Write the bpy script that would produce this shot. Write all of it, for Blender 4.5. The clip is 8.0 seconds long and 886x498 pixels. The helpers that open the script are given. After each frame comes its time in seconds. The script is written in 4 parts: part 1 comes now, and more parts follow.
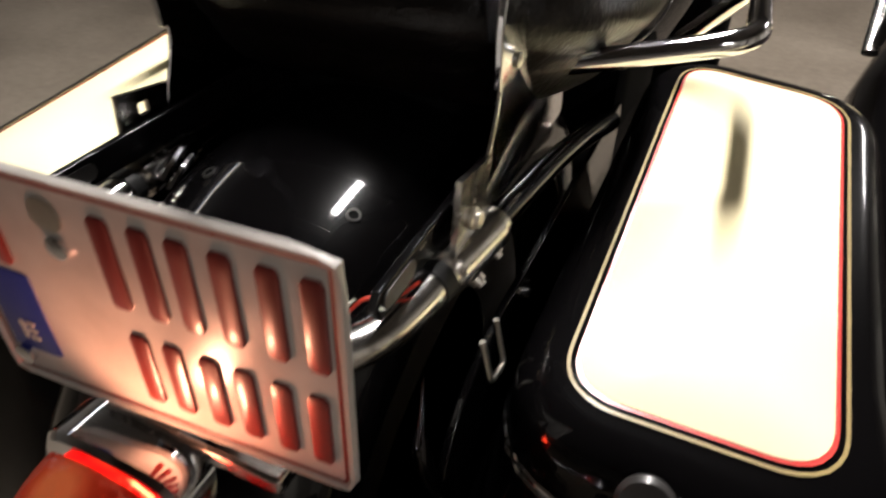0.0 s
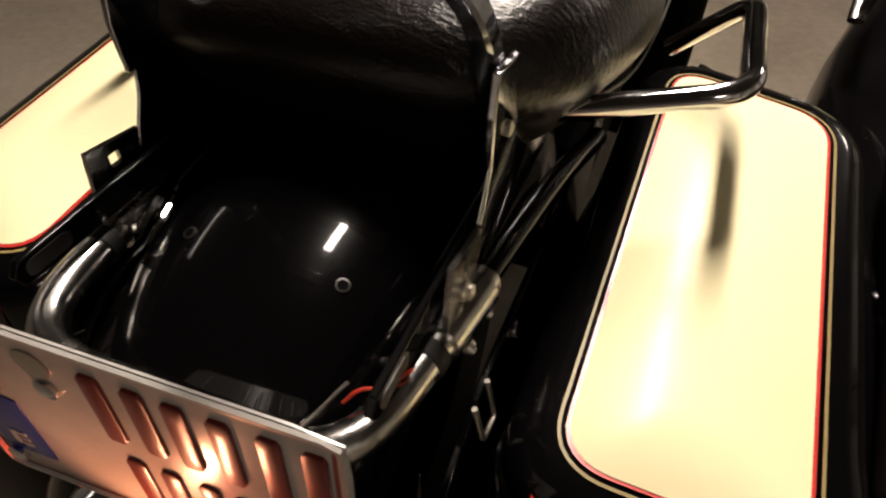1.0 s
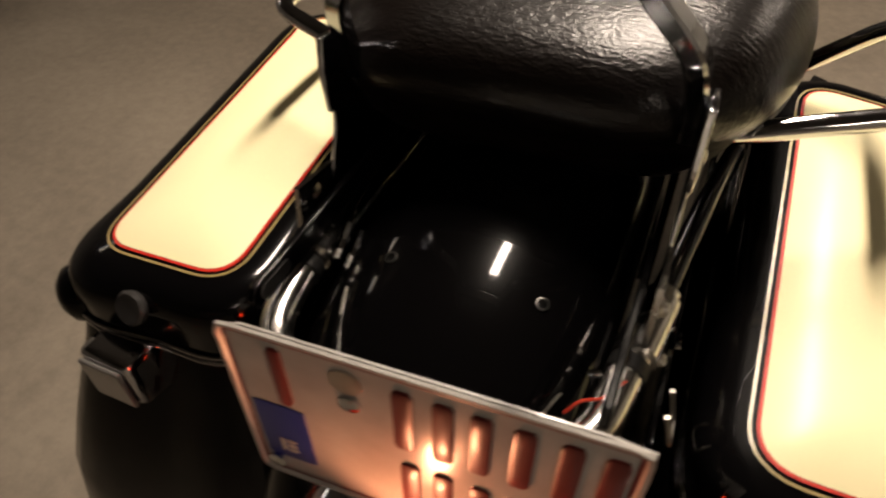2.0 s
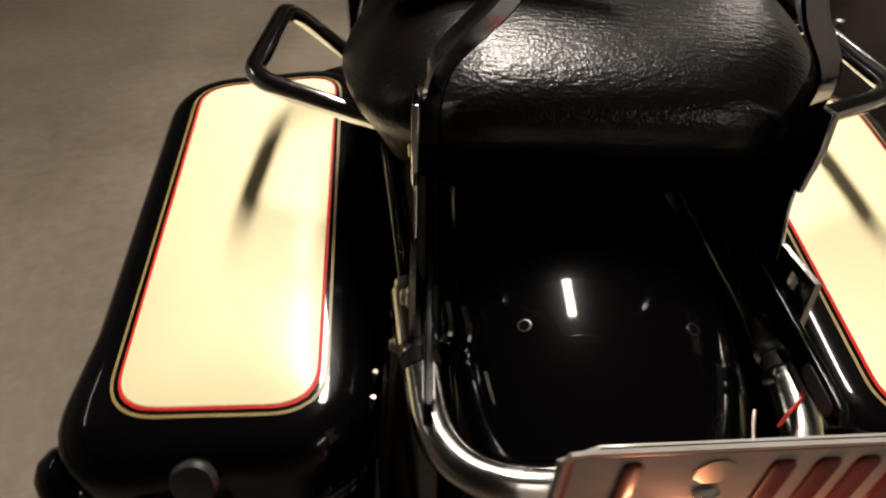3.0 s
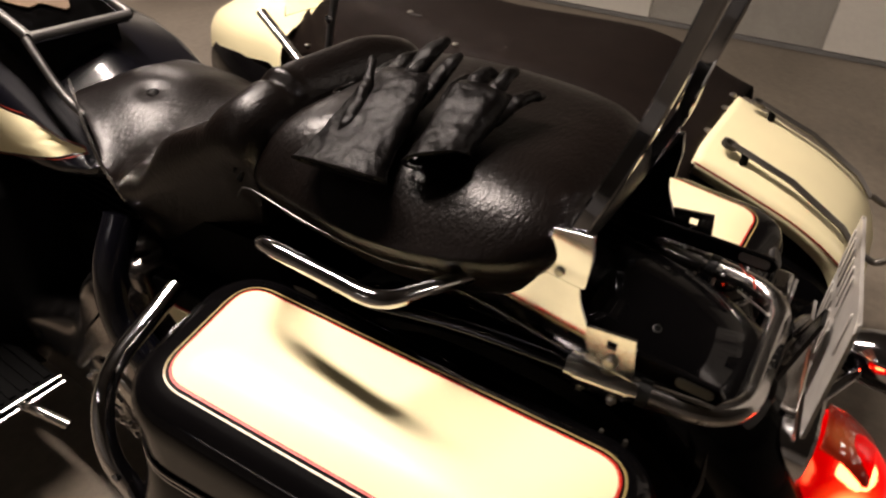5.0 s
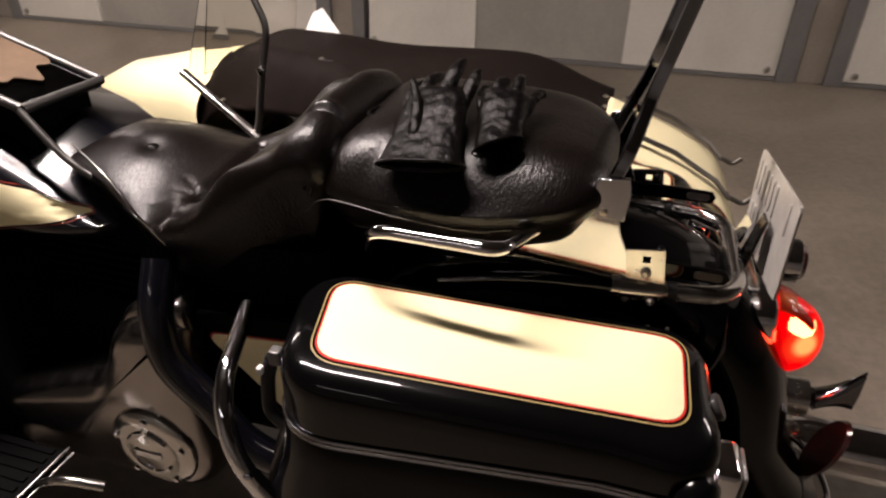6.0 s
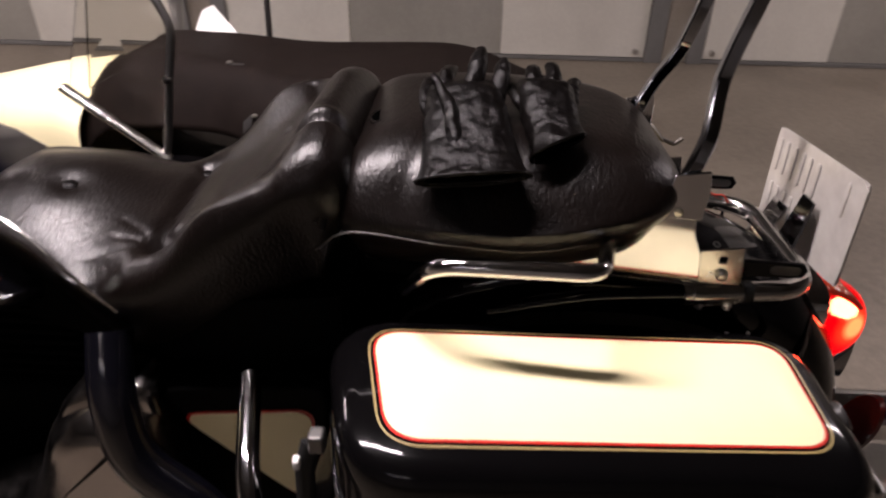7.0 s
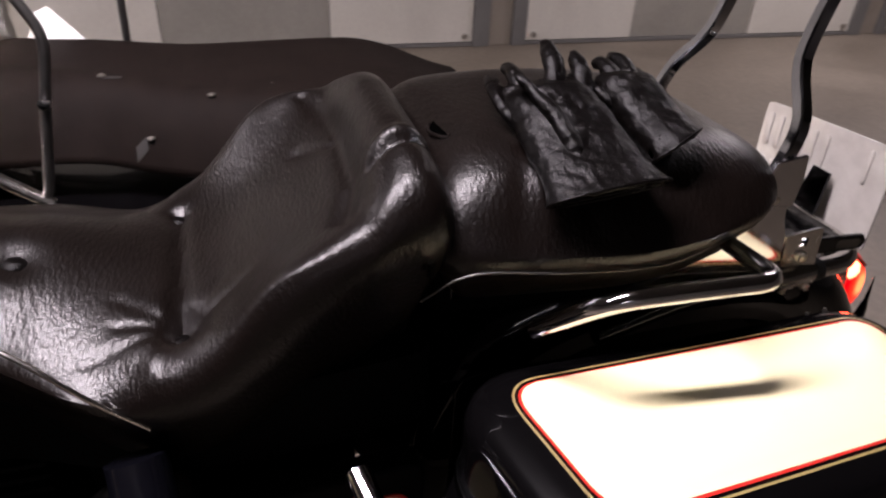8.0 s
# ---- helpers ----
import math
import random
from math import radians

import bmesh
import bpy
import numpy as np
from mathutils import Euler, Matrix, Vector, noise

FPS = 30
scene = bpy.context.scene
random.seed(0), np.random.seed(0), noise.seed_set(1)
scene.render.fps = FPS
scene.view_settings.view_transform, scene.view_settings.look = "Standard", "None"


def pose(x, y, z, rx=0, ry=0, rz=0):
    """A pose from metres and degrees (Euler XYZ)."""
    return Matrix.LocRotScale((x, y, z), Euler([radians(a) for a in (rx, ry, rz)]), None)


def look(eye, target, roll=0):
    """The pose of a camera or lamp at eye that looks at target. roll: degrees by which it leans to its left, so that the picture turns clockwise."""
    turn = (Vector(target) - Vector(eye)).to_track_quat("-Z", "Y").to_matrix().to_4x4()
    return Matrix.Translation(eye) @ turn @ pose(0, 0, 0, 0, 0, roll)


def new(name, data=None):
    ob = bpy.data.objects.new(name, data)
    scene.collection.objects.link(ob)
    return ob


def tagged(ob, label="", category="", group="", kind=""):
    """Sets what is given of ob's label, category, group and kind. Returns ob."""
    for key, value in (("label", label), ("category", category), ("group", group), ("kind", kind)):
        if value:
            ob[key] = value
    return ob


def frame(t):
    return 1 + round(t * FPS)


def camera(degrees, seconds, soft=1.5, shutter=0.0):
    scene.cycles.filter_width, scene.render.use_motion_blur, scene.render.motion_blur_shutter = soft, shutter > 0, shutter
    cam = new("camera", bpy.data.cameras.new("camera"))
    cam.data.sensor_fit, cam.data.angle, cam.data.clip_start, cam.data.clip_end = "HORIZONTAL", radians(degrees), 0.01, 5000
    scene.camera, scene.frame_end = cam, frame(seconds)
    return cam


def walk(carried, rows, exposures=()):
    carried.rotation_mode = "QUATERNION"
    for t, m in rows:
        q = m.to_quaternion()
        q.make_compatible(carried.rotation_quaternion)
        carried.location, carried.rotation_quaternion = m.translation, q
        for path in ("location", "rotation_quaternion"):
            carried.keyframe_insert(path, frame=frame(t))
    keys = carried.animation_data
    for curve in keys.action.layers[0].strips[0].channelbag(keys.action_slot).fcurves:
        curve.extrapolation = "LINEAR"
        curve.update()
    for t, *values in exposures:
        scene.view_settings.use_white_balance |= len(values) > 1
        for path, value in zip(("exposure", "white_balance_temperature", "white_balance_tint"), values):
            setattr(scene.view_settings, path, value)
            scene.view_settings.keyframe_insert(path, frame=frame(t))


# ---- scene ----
cam = camera(69.9, 8.0, 2.2, 0.4)
PATH = [
    (0, (0.248, -0.133, 0.956), (-0.401, 1.323, -0.253), 0.9),
    (0.5, (0.239, -0.082, 1.01), (-0.287, 1.303, -0.333), 2.0),
    (1, (0.214, -0.08, 1.023), (-0.3, 1.262, -0.368), 1.9),
    (1.5, (0.175, -0.11, 1.044), (-0.474, 1.182, -0.338), -1.7),
    (2, (0.122, -0.137, 1.057), (-0.496, 1.168, -0.327), -2.2),
    (2.2, (0.08, -0.159, 1.066), (-0.457, 1.198, -0.301), -0.8),
    (3.3, (-0.195, -0.11, 1.044), (0.184, 1.362, -0.255), 4.1),
    (3.5, (-0.235, -0.074, 1.056), (0.358, 1.244, -0.327), 7.0),
    (4, (-0.342, -0.057, 1.121), (0.644, 1.138, -0.144), 6.4),
    (4.5, (-0.513, -0.043, 1.17), (0.708, 1.046, 0.019), 4.6),
    (5, (-0.581, 0.071, 1.165), (0.787, 0.956, 0.005), 2.0),
    (5.2, (-0.603, 0.116, 1.179), (0.793, 0.925, -0.003), 1.1),
    (6.3, (-0.909, 0.275, 1.18), (0.785, 0.667, 0.193), 1.3),
    (6.5, (-0.892, 0.313, 1.161), (0.802, 0.668, 0.159), 2.1),
    (7, (-0.757, 0.463, 1.132), (0.954, 0.534, 0.1), 1.0),
    (7.5, (-0.659, 0.609, 1.12), (1.026, 0.43, 0.058), 1.5),
    (8, (-0.612, 0.737, 1.105), (1.022, 0.249, 0.062), 2.5),
]
walk(cam, [(t, look(eye, target, roll)) for t, eye, target, roll in PATH],
     [(0, 0.7, 5950, 14), (0.6, 0.30, 6150, 13), (1.2, 0.03, 6950, 18), (2.1, 0.02, 7150, 17), (3.4, 0.0, 6300, 13), (4.4, 0.0, 6900, 21), (5.0, 0.24, 6700, 21), (6.4, 0.25, 6300, 26), (8, 0.4, 5850, 29)])

# ---- light and surroundings ----
world = bpy.data.worlds.new("garage_dark")
scene.world = world
world.use_nodes = True
world.node_tree.nodes["Background"].inputs[0].default_value = (0.9, 0.8, 0.7, 1)
world.node_tree.nodes["Background"].inputs[1].default_value = 0.001


def tube_lamp(x, y, z, length, watts, colour=(1.0, 0.92, 0.80)):
    data = bpy.data.lights.new("tube_glow", "AREA")
    data.shape, data.size, data.size_y = "RECTANGLE", 0.13, length
    data.energy, data.color = watts, colour
    ob = new("tube_glow", data)
    ob.matrix_world = pose(x, y, z)
    return ob


# First and third follow from reflections; second and fourth are unseen, added as fill.
TUBES = [(0.0, 1.35, 2.62, 1.5, 95), (2.4, 4.4, 2.62, 1.5, 42), (2.6, -3.4, 2.62, 1.5, 38), (-3.5, 1.3, 2.62, 1.5, 2)]
for tx, ty, tz, tl, tw in TUBES:
    tube_lamp(tx, ty, tz - 0.06, tl, tw, (1.0, 0.92, 0.80) if tx > -1 else (0.88, 0.94, 1.0))


# ---- materials ----
class Nodes:
    """Small builder for node materials."""

    def __init__(self, name):
        self.mat = bpy.data.materials.new(name)
        self.mat.use_nodes = True
        self.tree = self.mat.node_tree
        self.bsdf = self.tree.nodes["Principled BSDF"]
        self.coord = self.tree.nodes.new("ShaderNodeTexCoord")

    def set(self, **values):
        for key, value in values.items():
            self.bsdf.inputs[key.replace("_", " ")].default_value = value
        return self

    def noise(self, scale, detail=4.0, rough=0.55, stretch=None, distortion=0.0):
        n = self.tree.nodes.new("ShaderNodeTexNoise")
        n.inputs["Scale"].default_value = scale
        n.inputs["Detail"].default_value = detail
        n.inputs["Roughness"].default_value = rough
        n.inputs["Distortion"].default_value = distortion
        self.feed(n, stretch)
        return n.outputs["Fac"]

    def feed(self, n, stretch=None):
        if stretch:
            m = self.tree.nodes.new("ShaderNodeMapping")
            m.inputs["Scale"].default_value = stretch
            self.tree.links.new(self.coord.outputs["Object"], m.inputs["Vector"])
            self.tree.links.new(m.outputs["Vector"], n.inputs["Vector"])
        else:
            self.tree.links.new(self.coord.outputs["Object"], n.inputs["Vector"])

    def cells(self, scale, feature="DISTANCE_TO_EDGE", stretch=None):
        n = self.tree.nodes.new("ShaderNodeTexVoronoi")
        n.feature = feature
        n.inputs["Scale"].default_value = scale
        self.feed(n, stretch)
        return n.outputs["Distance"]

    def ramp(self, fac, stops):
        r = self.tree.nodes.new("ShaderNodeValToRGB")
        els = r.color_ramp.elements
        while len(els) < len(stops):
            els.new(0.5)
        for e, (pos, col) in zip(els, stops):
            e.position = pos
            e.color = (*col, 1) if len(col) == 3 else col
        self.tree.links.new(fac, r.inputs["Fac"])
        return r.outputs["Color"]

    def math(self, op, a, b):
        n = self.tree.nodes.new("ShaderNodeMath")
        n.operation = op
        for i, v in enumerate((a, b)):
            if isinstance(v, (int, float)):
                n.inputs[i].default_value = v
            else:
                self.tree.links.new(v, n.inputs[i])
        return n.outputs[0]

    def to(self, key, socket):
        self.tree.links.new(socket, self.bsdf.inputs[key])
        return self

    def rough(self, fac, low, high):
        return self.to("Roughness", self.ramp(fac, [(0.3, (low,) * 3), (0.7, (high,) * 3)]))

    def bump(self, fac, distance, strength=1.0, after=None):
        b = self.tree.nodes.new("ShaderNodeBump")
        b.inputs["Distance"].default_value = distance
        b.inputs["Strength"].default_value = strength
        self.tree.links.new(fac, b.inputs["Height"])
        if after:
            self.tree.links.new(after, b.inputs["Normal"])
        self.tree.links.new(b.outputs["Normal"], self.bsdf.inputs["Normal"])
        return b.outputs["Normal"]


def paint(name, col, rough=0.1, coat=1.0, vary=0.12, spec=0.3):
    n = Nodes(name)
    n.set(Roughness=rough + 0.2, Coat_Weight=coat, Coat_Roughness=rough, Specular_IOR_Level=spec)
    dark = tuple(c * (1 - vary) for c in col)
    n.to("Base Color", n.ramp(n.noise(9, 5), [(0.3, dark), (0.7, col)]))
    n.bump(n.noise(420, 2), 0.00004, 0.5)
    return n.mat


def metal(name, col, low, high, bump=0.0):
    n = Nodes(name)
    n.set(Metallic=1.0)
    n.to("Base Color", n.ramp(n.noise(14, 5), [(0.25, tuple(c * 0.8 for c in col)), (0.65, col)]))
    n.rough(n.noise(55, 5, 0.7), low, high)
    if bump:
        n.bump(n.noise(300, 3), bump)
    return n.mat


BLACK = paint("black_paint", (0.002, 0.0018, 0.002), 0.05, 0.5, 0.12, 0.03)
NAVY = paint("dark_tank_paint", (0.003, 0.003, 0.005), 0.11, 1.0, 0.12, 0.1)
CREAM = paint("cream_paint", (0.90, 0.81, 0.50), 0.22, 0.2, 0.05, 0.12)
DEEP_RED = paint("deep_red_pinstripe", (0.22, 0.02, 0.008), 0.25, 0.5)
RED_LINE = paint("red_pinstripe", (0.55, 0.02, 0.01), 0.2, 0.6)
GOLD_LINE = paint("gold_pinstripe", (0.30, 0.22, 0.085), 0.25, 0.5)
CHROME = metal("chrome", (0.72, 0.72, 0.74), 0.04, 0.12)
OLD_CHROME = metal("worn_chrome", (0.62, 0.60, 0.57), 0.12, 0.3, 0.0001)
STEEL = metal("brushed_zinc", (0.55, 0.52, 0.46), 0.28, 0.45, 0.0002)
ALLOY = metal("cast_aluminium", (0.36, 0.335, 0.32), 0.16, 0.26, 0.0001)
BAR_CHROME = metal("smoky_chrome", (0.40, 0.41, 0.44), 0.05, 0.14)
DARK_CHROME = metal("tarnished_dark_chrome", (0.20, 0.20, 0.21), 0.06, 0.16)
DULL_STEEL = metal("dull_grey_steel", (0.15, 0.145, 0.14), 0.36, 0.5, 0.0001)
RACK_GREY = metal("grey_coated_steel", (0.20, 0.185, 0.165), 0.38, 0.5, 0.0001)
GLOSSBLACK = metal("black_chrome", (0.05, 0.05, 0.055), 0.08, 0.18)


def leather(name, col, rough, crease, deep, pores, spec=0.4):
    """Hide with fine crosswise creases, pores and a slow unevenness."""
    n = Nodes(name)
    n.set(Specular_IOR_Level=spec)
    n.to("Base Color", n.ramp(n.noise(22, 5), [(0.3, tuple(c * 0.8 for c in col)), (0.75, tuple(c * 1.25 for c in col))]))
    n.rough(n.noise(9, 3, 0.5), rough - 0.02, rough + 0.03)
    slow = n.bump(n.noise(30, 1), 0.0005, 1.0)
    fine = n.bump(n.noise(crease, 2, 0.5, (0.35, 1.0, 0.6)), deep, 1.0, slow)
    n.bump(n.cells(pores, "F1"), deep * 0.25, 1.0, fine)
    return n.mat


SEAT_LEATHER = leather("seat_leather", (0.0036, 0.0023, 0.0018), 0.30, 280, 0.0008, 420, 0.31)
GLOVE_LEATHER = leather("glove_leather", (0.0016, 0.0012, 0.0011), 0.30, 95, 0.0014, 600, 0.12)
VINYL = leather("tonneau_vinyl", (0.0078, 0.0052, 0.0042), 0.66, 45, 0.0012, 700, 0.06)
RUBBER = Nodes("rubber").set(Base_Color=(0.006, 0.006, 0.006, 1), Roughness=0.6, Specular_IOR_Level=0.3).mat
# Near-zero black for matt parts; shade between them is put into the colour.
VOID = Nodes("matt_black_with_shade").set(Base_Color=(0.0015, 0.0015, 0.0015, 1), Roughness=0.7, Specular_IOR_Level=0.05).mat
HOLE = Nodes("dark_hole").set(Base_Color=(0.0005, 0.0005, 0.0005, 1), Roughness=0.9, Specular_IOR_Level=0.0).mat
BROWN = leather("matt_brown", (0.10, 0.062, 0.034), 0.8, 60, 0.001, 300)
WHITE_PAPER = Nodes("white_paper").set(Base_Color=(0.8, 0.79, 0.76, 1), Roughness=0.7).mat
BLUE = paint("blue_band", (0.01, 0.02, 0.22), 0.25, 0.5)
PLATE_RED = paint("plate_red", (0.16, 0.016, 0.012), 0.25, 0.5)
WIRE_RED = paint("red_wire", (0.5, 0.03, 0.01), 0.35, 0.3)


def plate_white():
    n = Nodes("reflective_plate_white")
    n.set(Roughness=0.3, Coat_Weight=0.4, Coat_Roughness=0.15)
    n.to("Base Color", n.ramp(n.noise(30, 5), [(0.3, (0.40, 0.37, 0.34)), (0.7, (0.52, 0.50, 0.46))]))
    n.bump(n.noise(120, 3), 0.0002)
    return n.mat


def concrete(name, low, high, scale=1.0):
    n = Nodes(name)
    big = n.noise(0.9 * scale, 6, 0.65, None, 0.6)
    fine = n.noise(26 * scale, 8, 0.7)
    mixed = n.math("ADD", n.math("MULTIPLY", big, 0.65), n.math("MULTIPLY", fine, 0.35))
    n.to("Base Color", n.ramp(mixed, [(0.36, low), (0.62, high)]))
    n.rough(big, 0.42, 0.62)
    n.bump(fine, 0.0012, 0.6)
    return n.mat


PLATE_WHITE = plate_white()
FLOOR = concrete("stained_concrete", (0.122, 0.099, 0.074), (0.255, 0.215, 0.166))
CEIL = concrete("raw_ceiling_concrete", (0.05, 0.047, 0.044), (0.08, 0.075, 0.07))
PILLAR = concrete("brown_concrete", (0.24, 0.205, 0.165), (0.33, 0.29, 0.24), 2)
WALL = concrete("grey_wall_paint", (0.30, 0.28, 0.26), (0.40, 0.38, 0.35), 1)
DOOR_WHITE = concrete("white_door_paint", (0.64, 0.61, 0.54), (0.76, 0.73, 0.65), 1.5)
DOOR_GREY = concrete("grey_door_paint", (0.31, 0.295, 0.255), (0.40, 0.38, 0.33), 1.5)
JAMB = concrete("dark_jamb_paint", (0.15, 0.145, 0.138), (0.20, 0.195, 0.185), 2)


def clear(name, col, rough=0.02, ior=1.3):
    n = Nodes(name)
    n.set(Base_Color=(*col, 1), Roughness=rough, Transmission_Weight=1.0, IOR=ior)
    return n.mat


PLEXI = clear("clear_acrylic", (0.93, 0.92, 0.88), 0.03, 1.12)
SMOKED = paint("smoked_reflector", (0.16, 0.15, 0.14), 0.16, 0.9)
LOCK_FACE = paint("worn_lock_steel", (0.03, 0.028, 0.027), 0.2, 0.5)
AMBER = paint("dark_red_reflector", (0.05, 0.005, 0.004), 0.08, 0.8, 0.3)


def glow(name, col, strength):
    n = Nodes(name)
    n.set(Base_Color=(*col, 1), Emission_Color=(*col, 1), Emission_Strength=strength)
    return n.mat


BULB = glow("lit_bulb", (1.0, 0.62, 0.25), 45)
def lit_lens():
    """Red ribbed lens, faintly glowing all over; the bulb's hot spot is painted as emission."""
    n = Nodes("lit_red_lens")
    n.set(Base_Color=(0.80, 0.006, 0.003, 1), Roughness=0.2, Transmission_Weight=0.9, IOR=1.25, Emission_Color=(0.9, 0.0, 0.0, 1), Emission_Strength=0.42)
    d = n.tree.nodes.new("ShaderNodeVectorMath")
    d.operation = "DISTANCE"
    d.inputs[1].default_value = (-0.036, -0.07, 0.60)
    n.tree.links.new(n.coord.outputs["Object"], d.inputs[0])
    far = n.math("MULTIPLY", d.outputs["Value"], 12.0)
    n.to("Emission Color", n.ramp(far, [(0.16, (1.0, 0.36, 0.09)), (0.27, (1.0, 0.06, 0.008)), (0.42, (0.9, 0.0, 0.0))]))
    n.to("Emission Strength", n.math("MULTIPLY", n.ramp(far, [(0.16, (0.6, 0.6, 0.6)), (0.27, (0.35, 0.35, 0.35)), (0.45, (0.21, 0.21, 0.21))]), 2.0))
    n.bump(n.cells(160), 0.0006, 0.6)
    return n.mat


def lit_window():
    """Clear pane drawn opaque; the bulb's glow is painted as emission, hottest over it."""
    n = Nodes("lit_clear_window")
    n.set(Base_Color=(0.22, 0.014, 0.007, 1), Roughness=0.15)
    n.bump(n.cells(110, "F1"), 0.002, 0.7)
    d = n.tree.nodes.new("ShaderNodeVectorMath")
    d.operation = "DISTANCE"
    d.inputs[1].default_value = (-0.01, -0.045, 0.65)
    n.tree.links.new(n.coord.outputs["Object"], d.inputs[0])
    far = n.math("MULTIPLY", d.outputs["Value"], 20.0)
    n.to("Emission Color", n.ramp(far, [(0.2, (1.0, 0.22, 0.06)), (0.42, (1.0, 0.08, 0.02)), (0.8, (0.8, 0.02, 0.005))]))
    n.to("Emission Strength", n.ramp(far, [(0.2, (0.20, 0.20, 0.20)), (0.42, (0.11, 0.11, 0.11)), (0.8, (0.06, 0.06, 0.06))]))
    return n.mat


RED_GLOW = lit_lens()
TUBE_ON = glow("lit_tube", (1.0, 0.88, 0.7), 12)


# ---- building helpers ----
BUILDING_VEHICLES = False
LENGTH = 0.969  # the vehicles' lengths, drawn a little long, against true size


def part(name, bm, material, parent=None, label="", smooth=True, bevel=0.0):
    bmesh.ops.recalc_face_normals(bm, faces=bm.faces[:])
    if BUILDING_VEHICLES:
        bmesh.ops.scale(bm, vec=(1, LENGTH, 1), verts=bm.verts[:])
    me = bpy.data.meshes.new(name)
    bm.to_mesh(me)
    bm.free()
    me.materials.append(material)
    if smooth:
        me.shade_smooth()
        me.set_sharp_from_angle(angle=radians(38))
    ob = new(name, me)
    if parent:
        ob.parent = parent
        ob.matrix_parent_inverse = parent.matrix_basis.inverted() if not parent.parent else (parent.parent.matrix_basis @ parent.matrix_parent_inverse @ parent.matrix_basis).inverted()
    if label:
        tagged(ob, label)
    if bevel:
        mod = ob.modifiers.new("bevel", "BEVEL")
        mod.width, mod.segments, mod.limit_method = bevel, 3, "ANGLE"
    return ob


def root(name, place, label, category, group="", kind=""):
    ob = new(name)
    ob.matrix_basis = Matrix.Translation(place)
    return tagged(ob, label, category, group, kind)


def rings_mesh(rings, close=True, cap_start=False, cap_end=False, bm=None):
    """Skin a list of point rings."""
    bm = bm or bmesh.new()
    vs = [[bm.verts.new(p) for p in r] for r in rings]
    n = len(vs[0])
    for a, b in zip(vs, vs[1:]):
        for i in range(n if close else n - 1):
            j = (i + 1) % n
            bm.faces.new((a[i], a[j], b[j], b[i]))
    if cap_start:
        bm.faces.new(vs[0][::-1])
    if cap_end:
        bm.faces.new(vs[-1])
    return bm


def curve_points(pts, steps=8):
    """A smooth line through the points."""
    ps = [Vector(p) for p in pts]
    ext = [ps[0] * 2 - ps[1]] + ps + [ps[-1] * 2 - ps[-2]]
    out = []
    for i in range(1, len(ext) - 2):
        a, b, c, d = ext[i - 1:i + 3]
        for k in range(steps):
            t = k / steps
            out.append(0.5 * ((2 * b) + (c - a) * t + (2 * a - 5 * b + 4 * c - d) * t * t + (3 * b - a - 3 * c + d) * t ** 3))
    out.append(ps[-1])
    return out


def bent(pts, radius, steps=6):
    """Straight runs with rounded bends."""
    ps = [Vector(p) for p in pts]
    out = [ps[0]]
    for a, b, c in zip(ps, ps[1:], ps[2:]):
        u, v = (a - b), (c - b)
        r = min(radius, u.length * 0.49, v.length * 0.49)
        s, e = b + u.normalized() * r, b + v.normalized() * r
        for k in range(steps + 1):
            t = k / steps
            out.append(s * (1 - t) ** 2 + b * 2 * t * (1 - t) + e * t * t)
    out.append(ps[-1])
    return out


def sweep(path, radius, sides=14, flat=1.0, up=None, bm=None):
    """A tube along a path; radius may be a list; flat squashes it along the up axis."""
    path = [Vector(p) for p in path]
    radii = radius if isinstance(radius, (list, tuple)) else [radius] * len(path)
    if len(radii) != len(path):
        radii = [float(v) for v in np.interp(np.linspace(0, 1, len(path)), np.linspace(0, 1, len(radii)), radii)]
    tang = [(path[min(i + 1, len(path) - 1)] - path[max(i - 1, 0)]).normalized() for i in range(len(path))]
    ref = Vector(up) if up else (Vector((0, 0, 1)) if abs(tang[0].z) < 0.9 else Vector((1, 0, 0)))
    rings = []
    for p, t, r in zip(path, tang, radii):
        side = t.cross(ref)
        if side.length < 1e-4:
            side = t.cross(Vector((0.3, 1, 0.2)))
        side.normalize()
        nrm = side.cross(t).normalized()
        if not up:
            ref = nrm
        rings.append([p + side * (math.cos(a) * r) + nrm * (math.sin(a) * r * flat) for a in [2 * math.pi * k / sides for k in range(sides)]])
    return rings_mesh(rings, True, True, True, bm)


def bar(path, half_x, half_n, chamfer):
    """A square bar with broken edges along a path that runs near the yz plane."""
    path = [Vector(p) for p in path]
    rings = []
    for i, p in enumerate(path):
        t = (path[min(i + 1, len(path) - 1)] - path[max(i - 1, 0)]).normalized()
        u = (Vector((1, 0, 0)) - t * t.x).normalized()
        v = t.cross(u)
        ring = []
        for sx, sn in ((1, 1), (-1, 1), (-1, -1), (1, -1)):
            near, far = (half_x - chamfer, half_n), (half_x, half_n - chamfer)
            for a, b in ((far, near) if sx * sn > 0 else (near, far)):
                ring.append(p + u * sx * a + v * sn * b)
        rings.append(ring)
    return rings_mesh(rings, True, True, True)


def box(lo, hi, bm=None):
    bm = bm or bmesh.new()
    x0, y0, z0 = lo
    x1, y1, z1 = hi
    a = [(x0, y0), (x1, y0), (x1, y1), (x0, y1)]
    return rings_mesh([[(x, y, z0) for x, y in a], [(x, y, z1) for x, y in a]], True, True, True, bm)


def plate_mesh(outline, normal, thick):
    """A flat sheet of some thickness from an outline of points."""
    nv = Vector(normal).normalized() * thick / 2
    bm = bmesh.new()
    return rings_mesh([[Vector(p) - nv for p in outline], [Vector(p) + nv for p in outline]], True, True, True, bm)


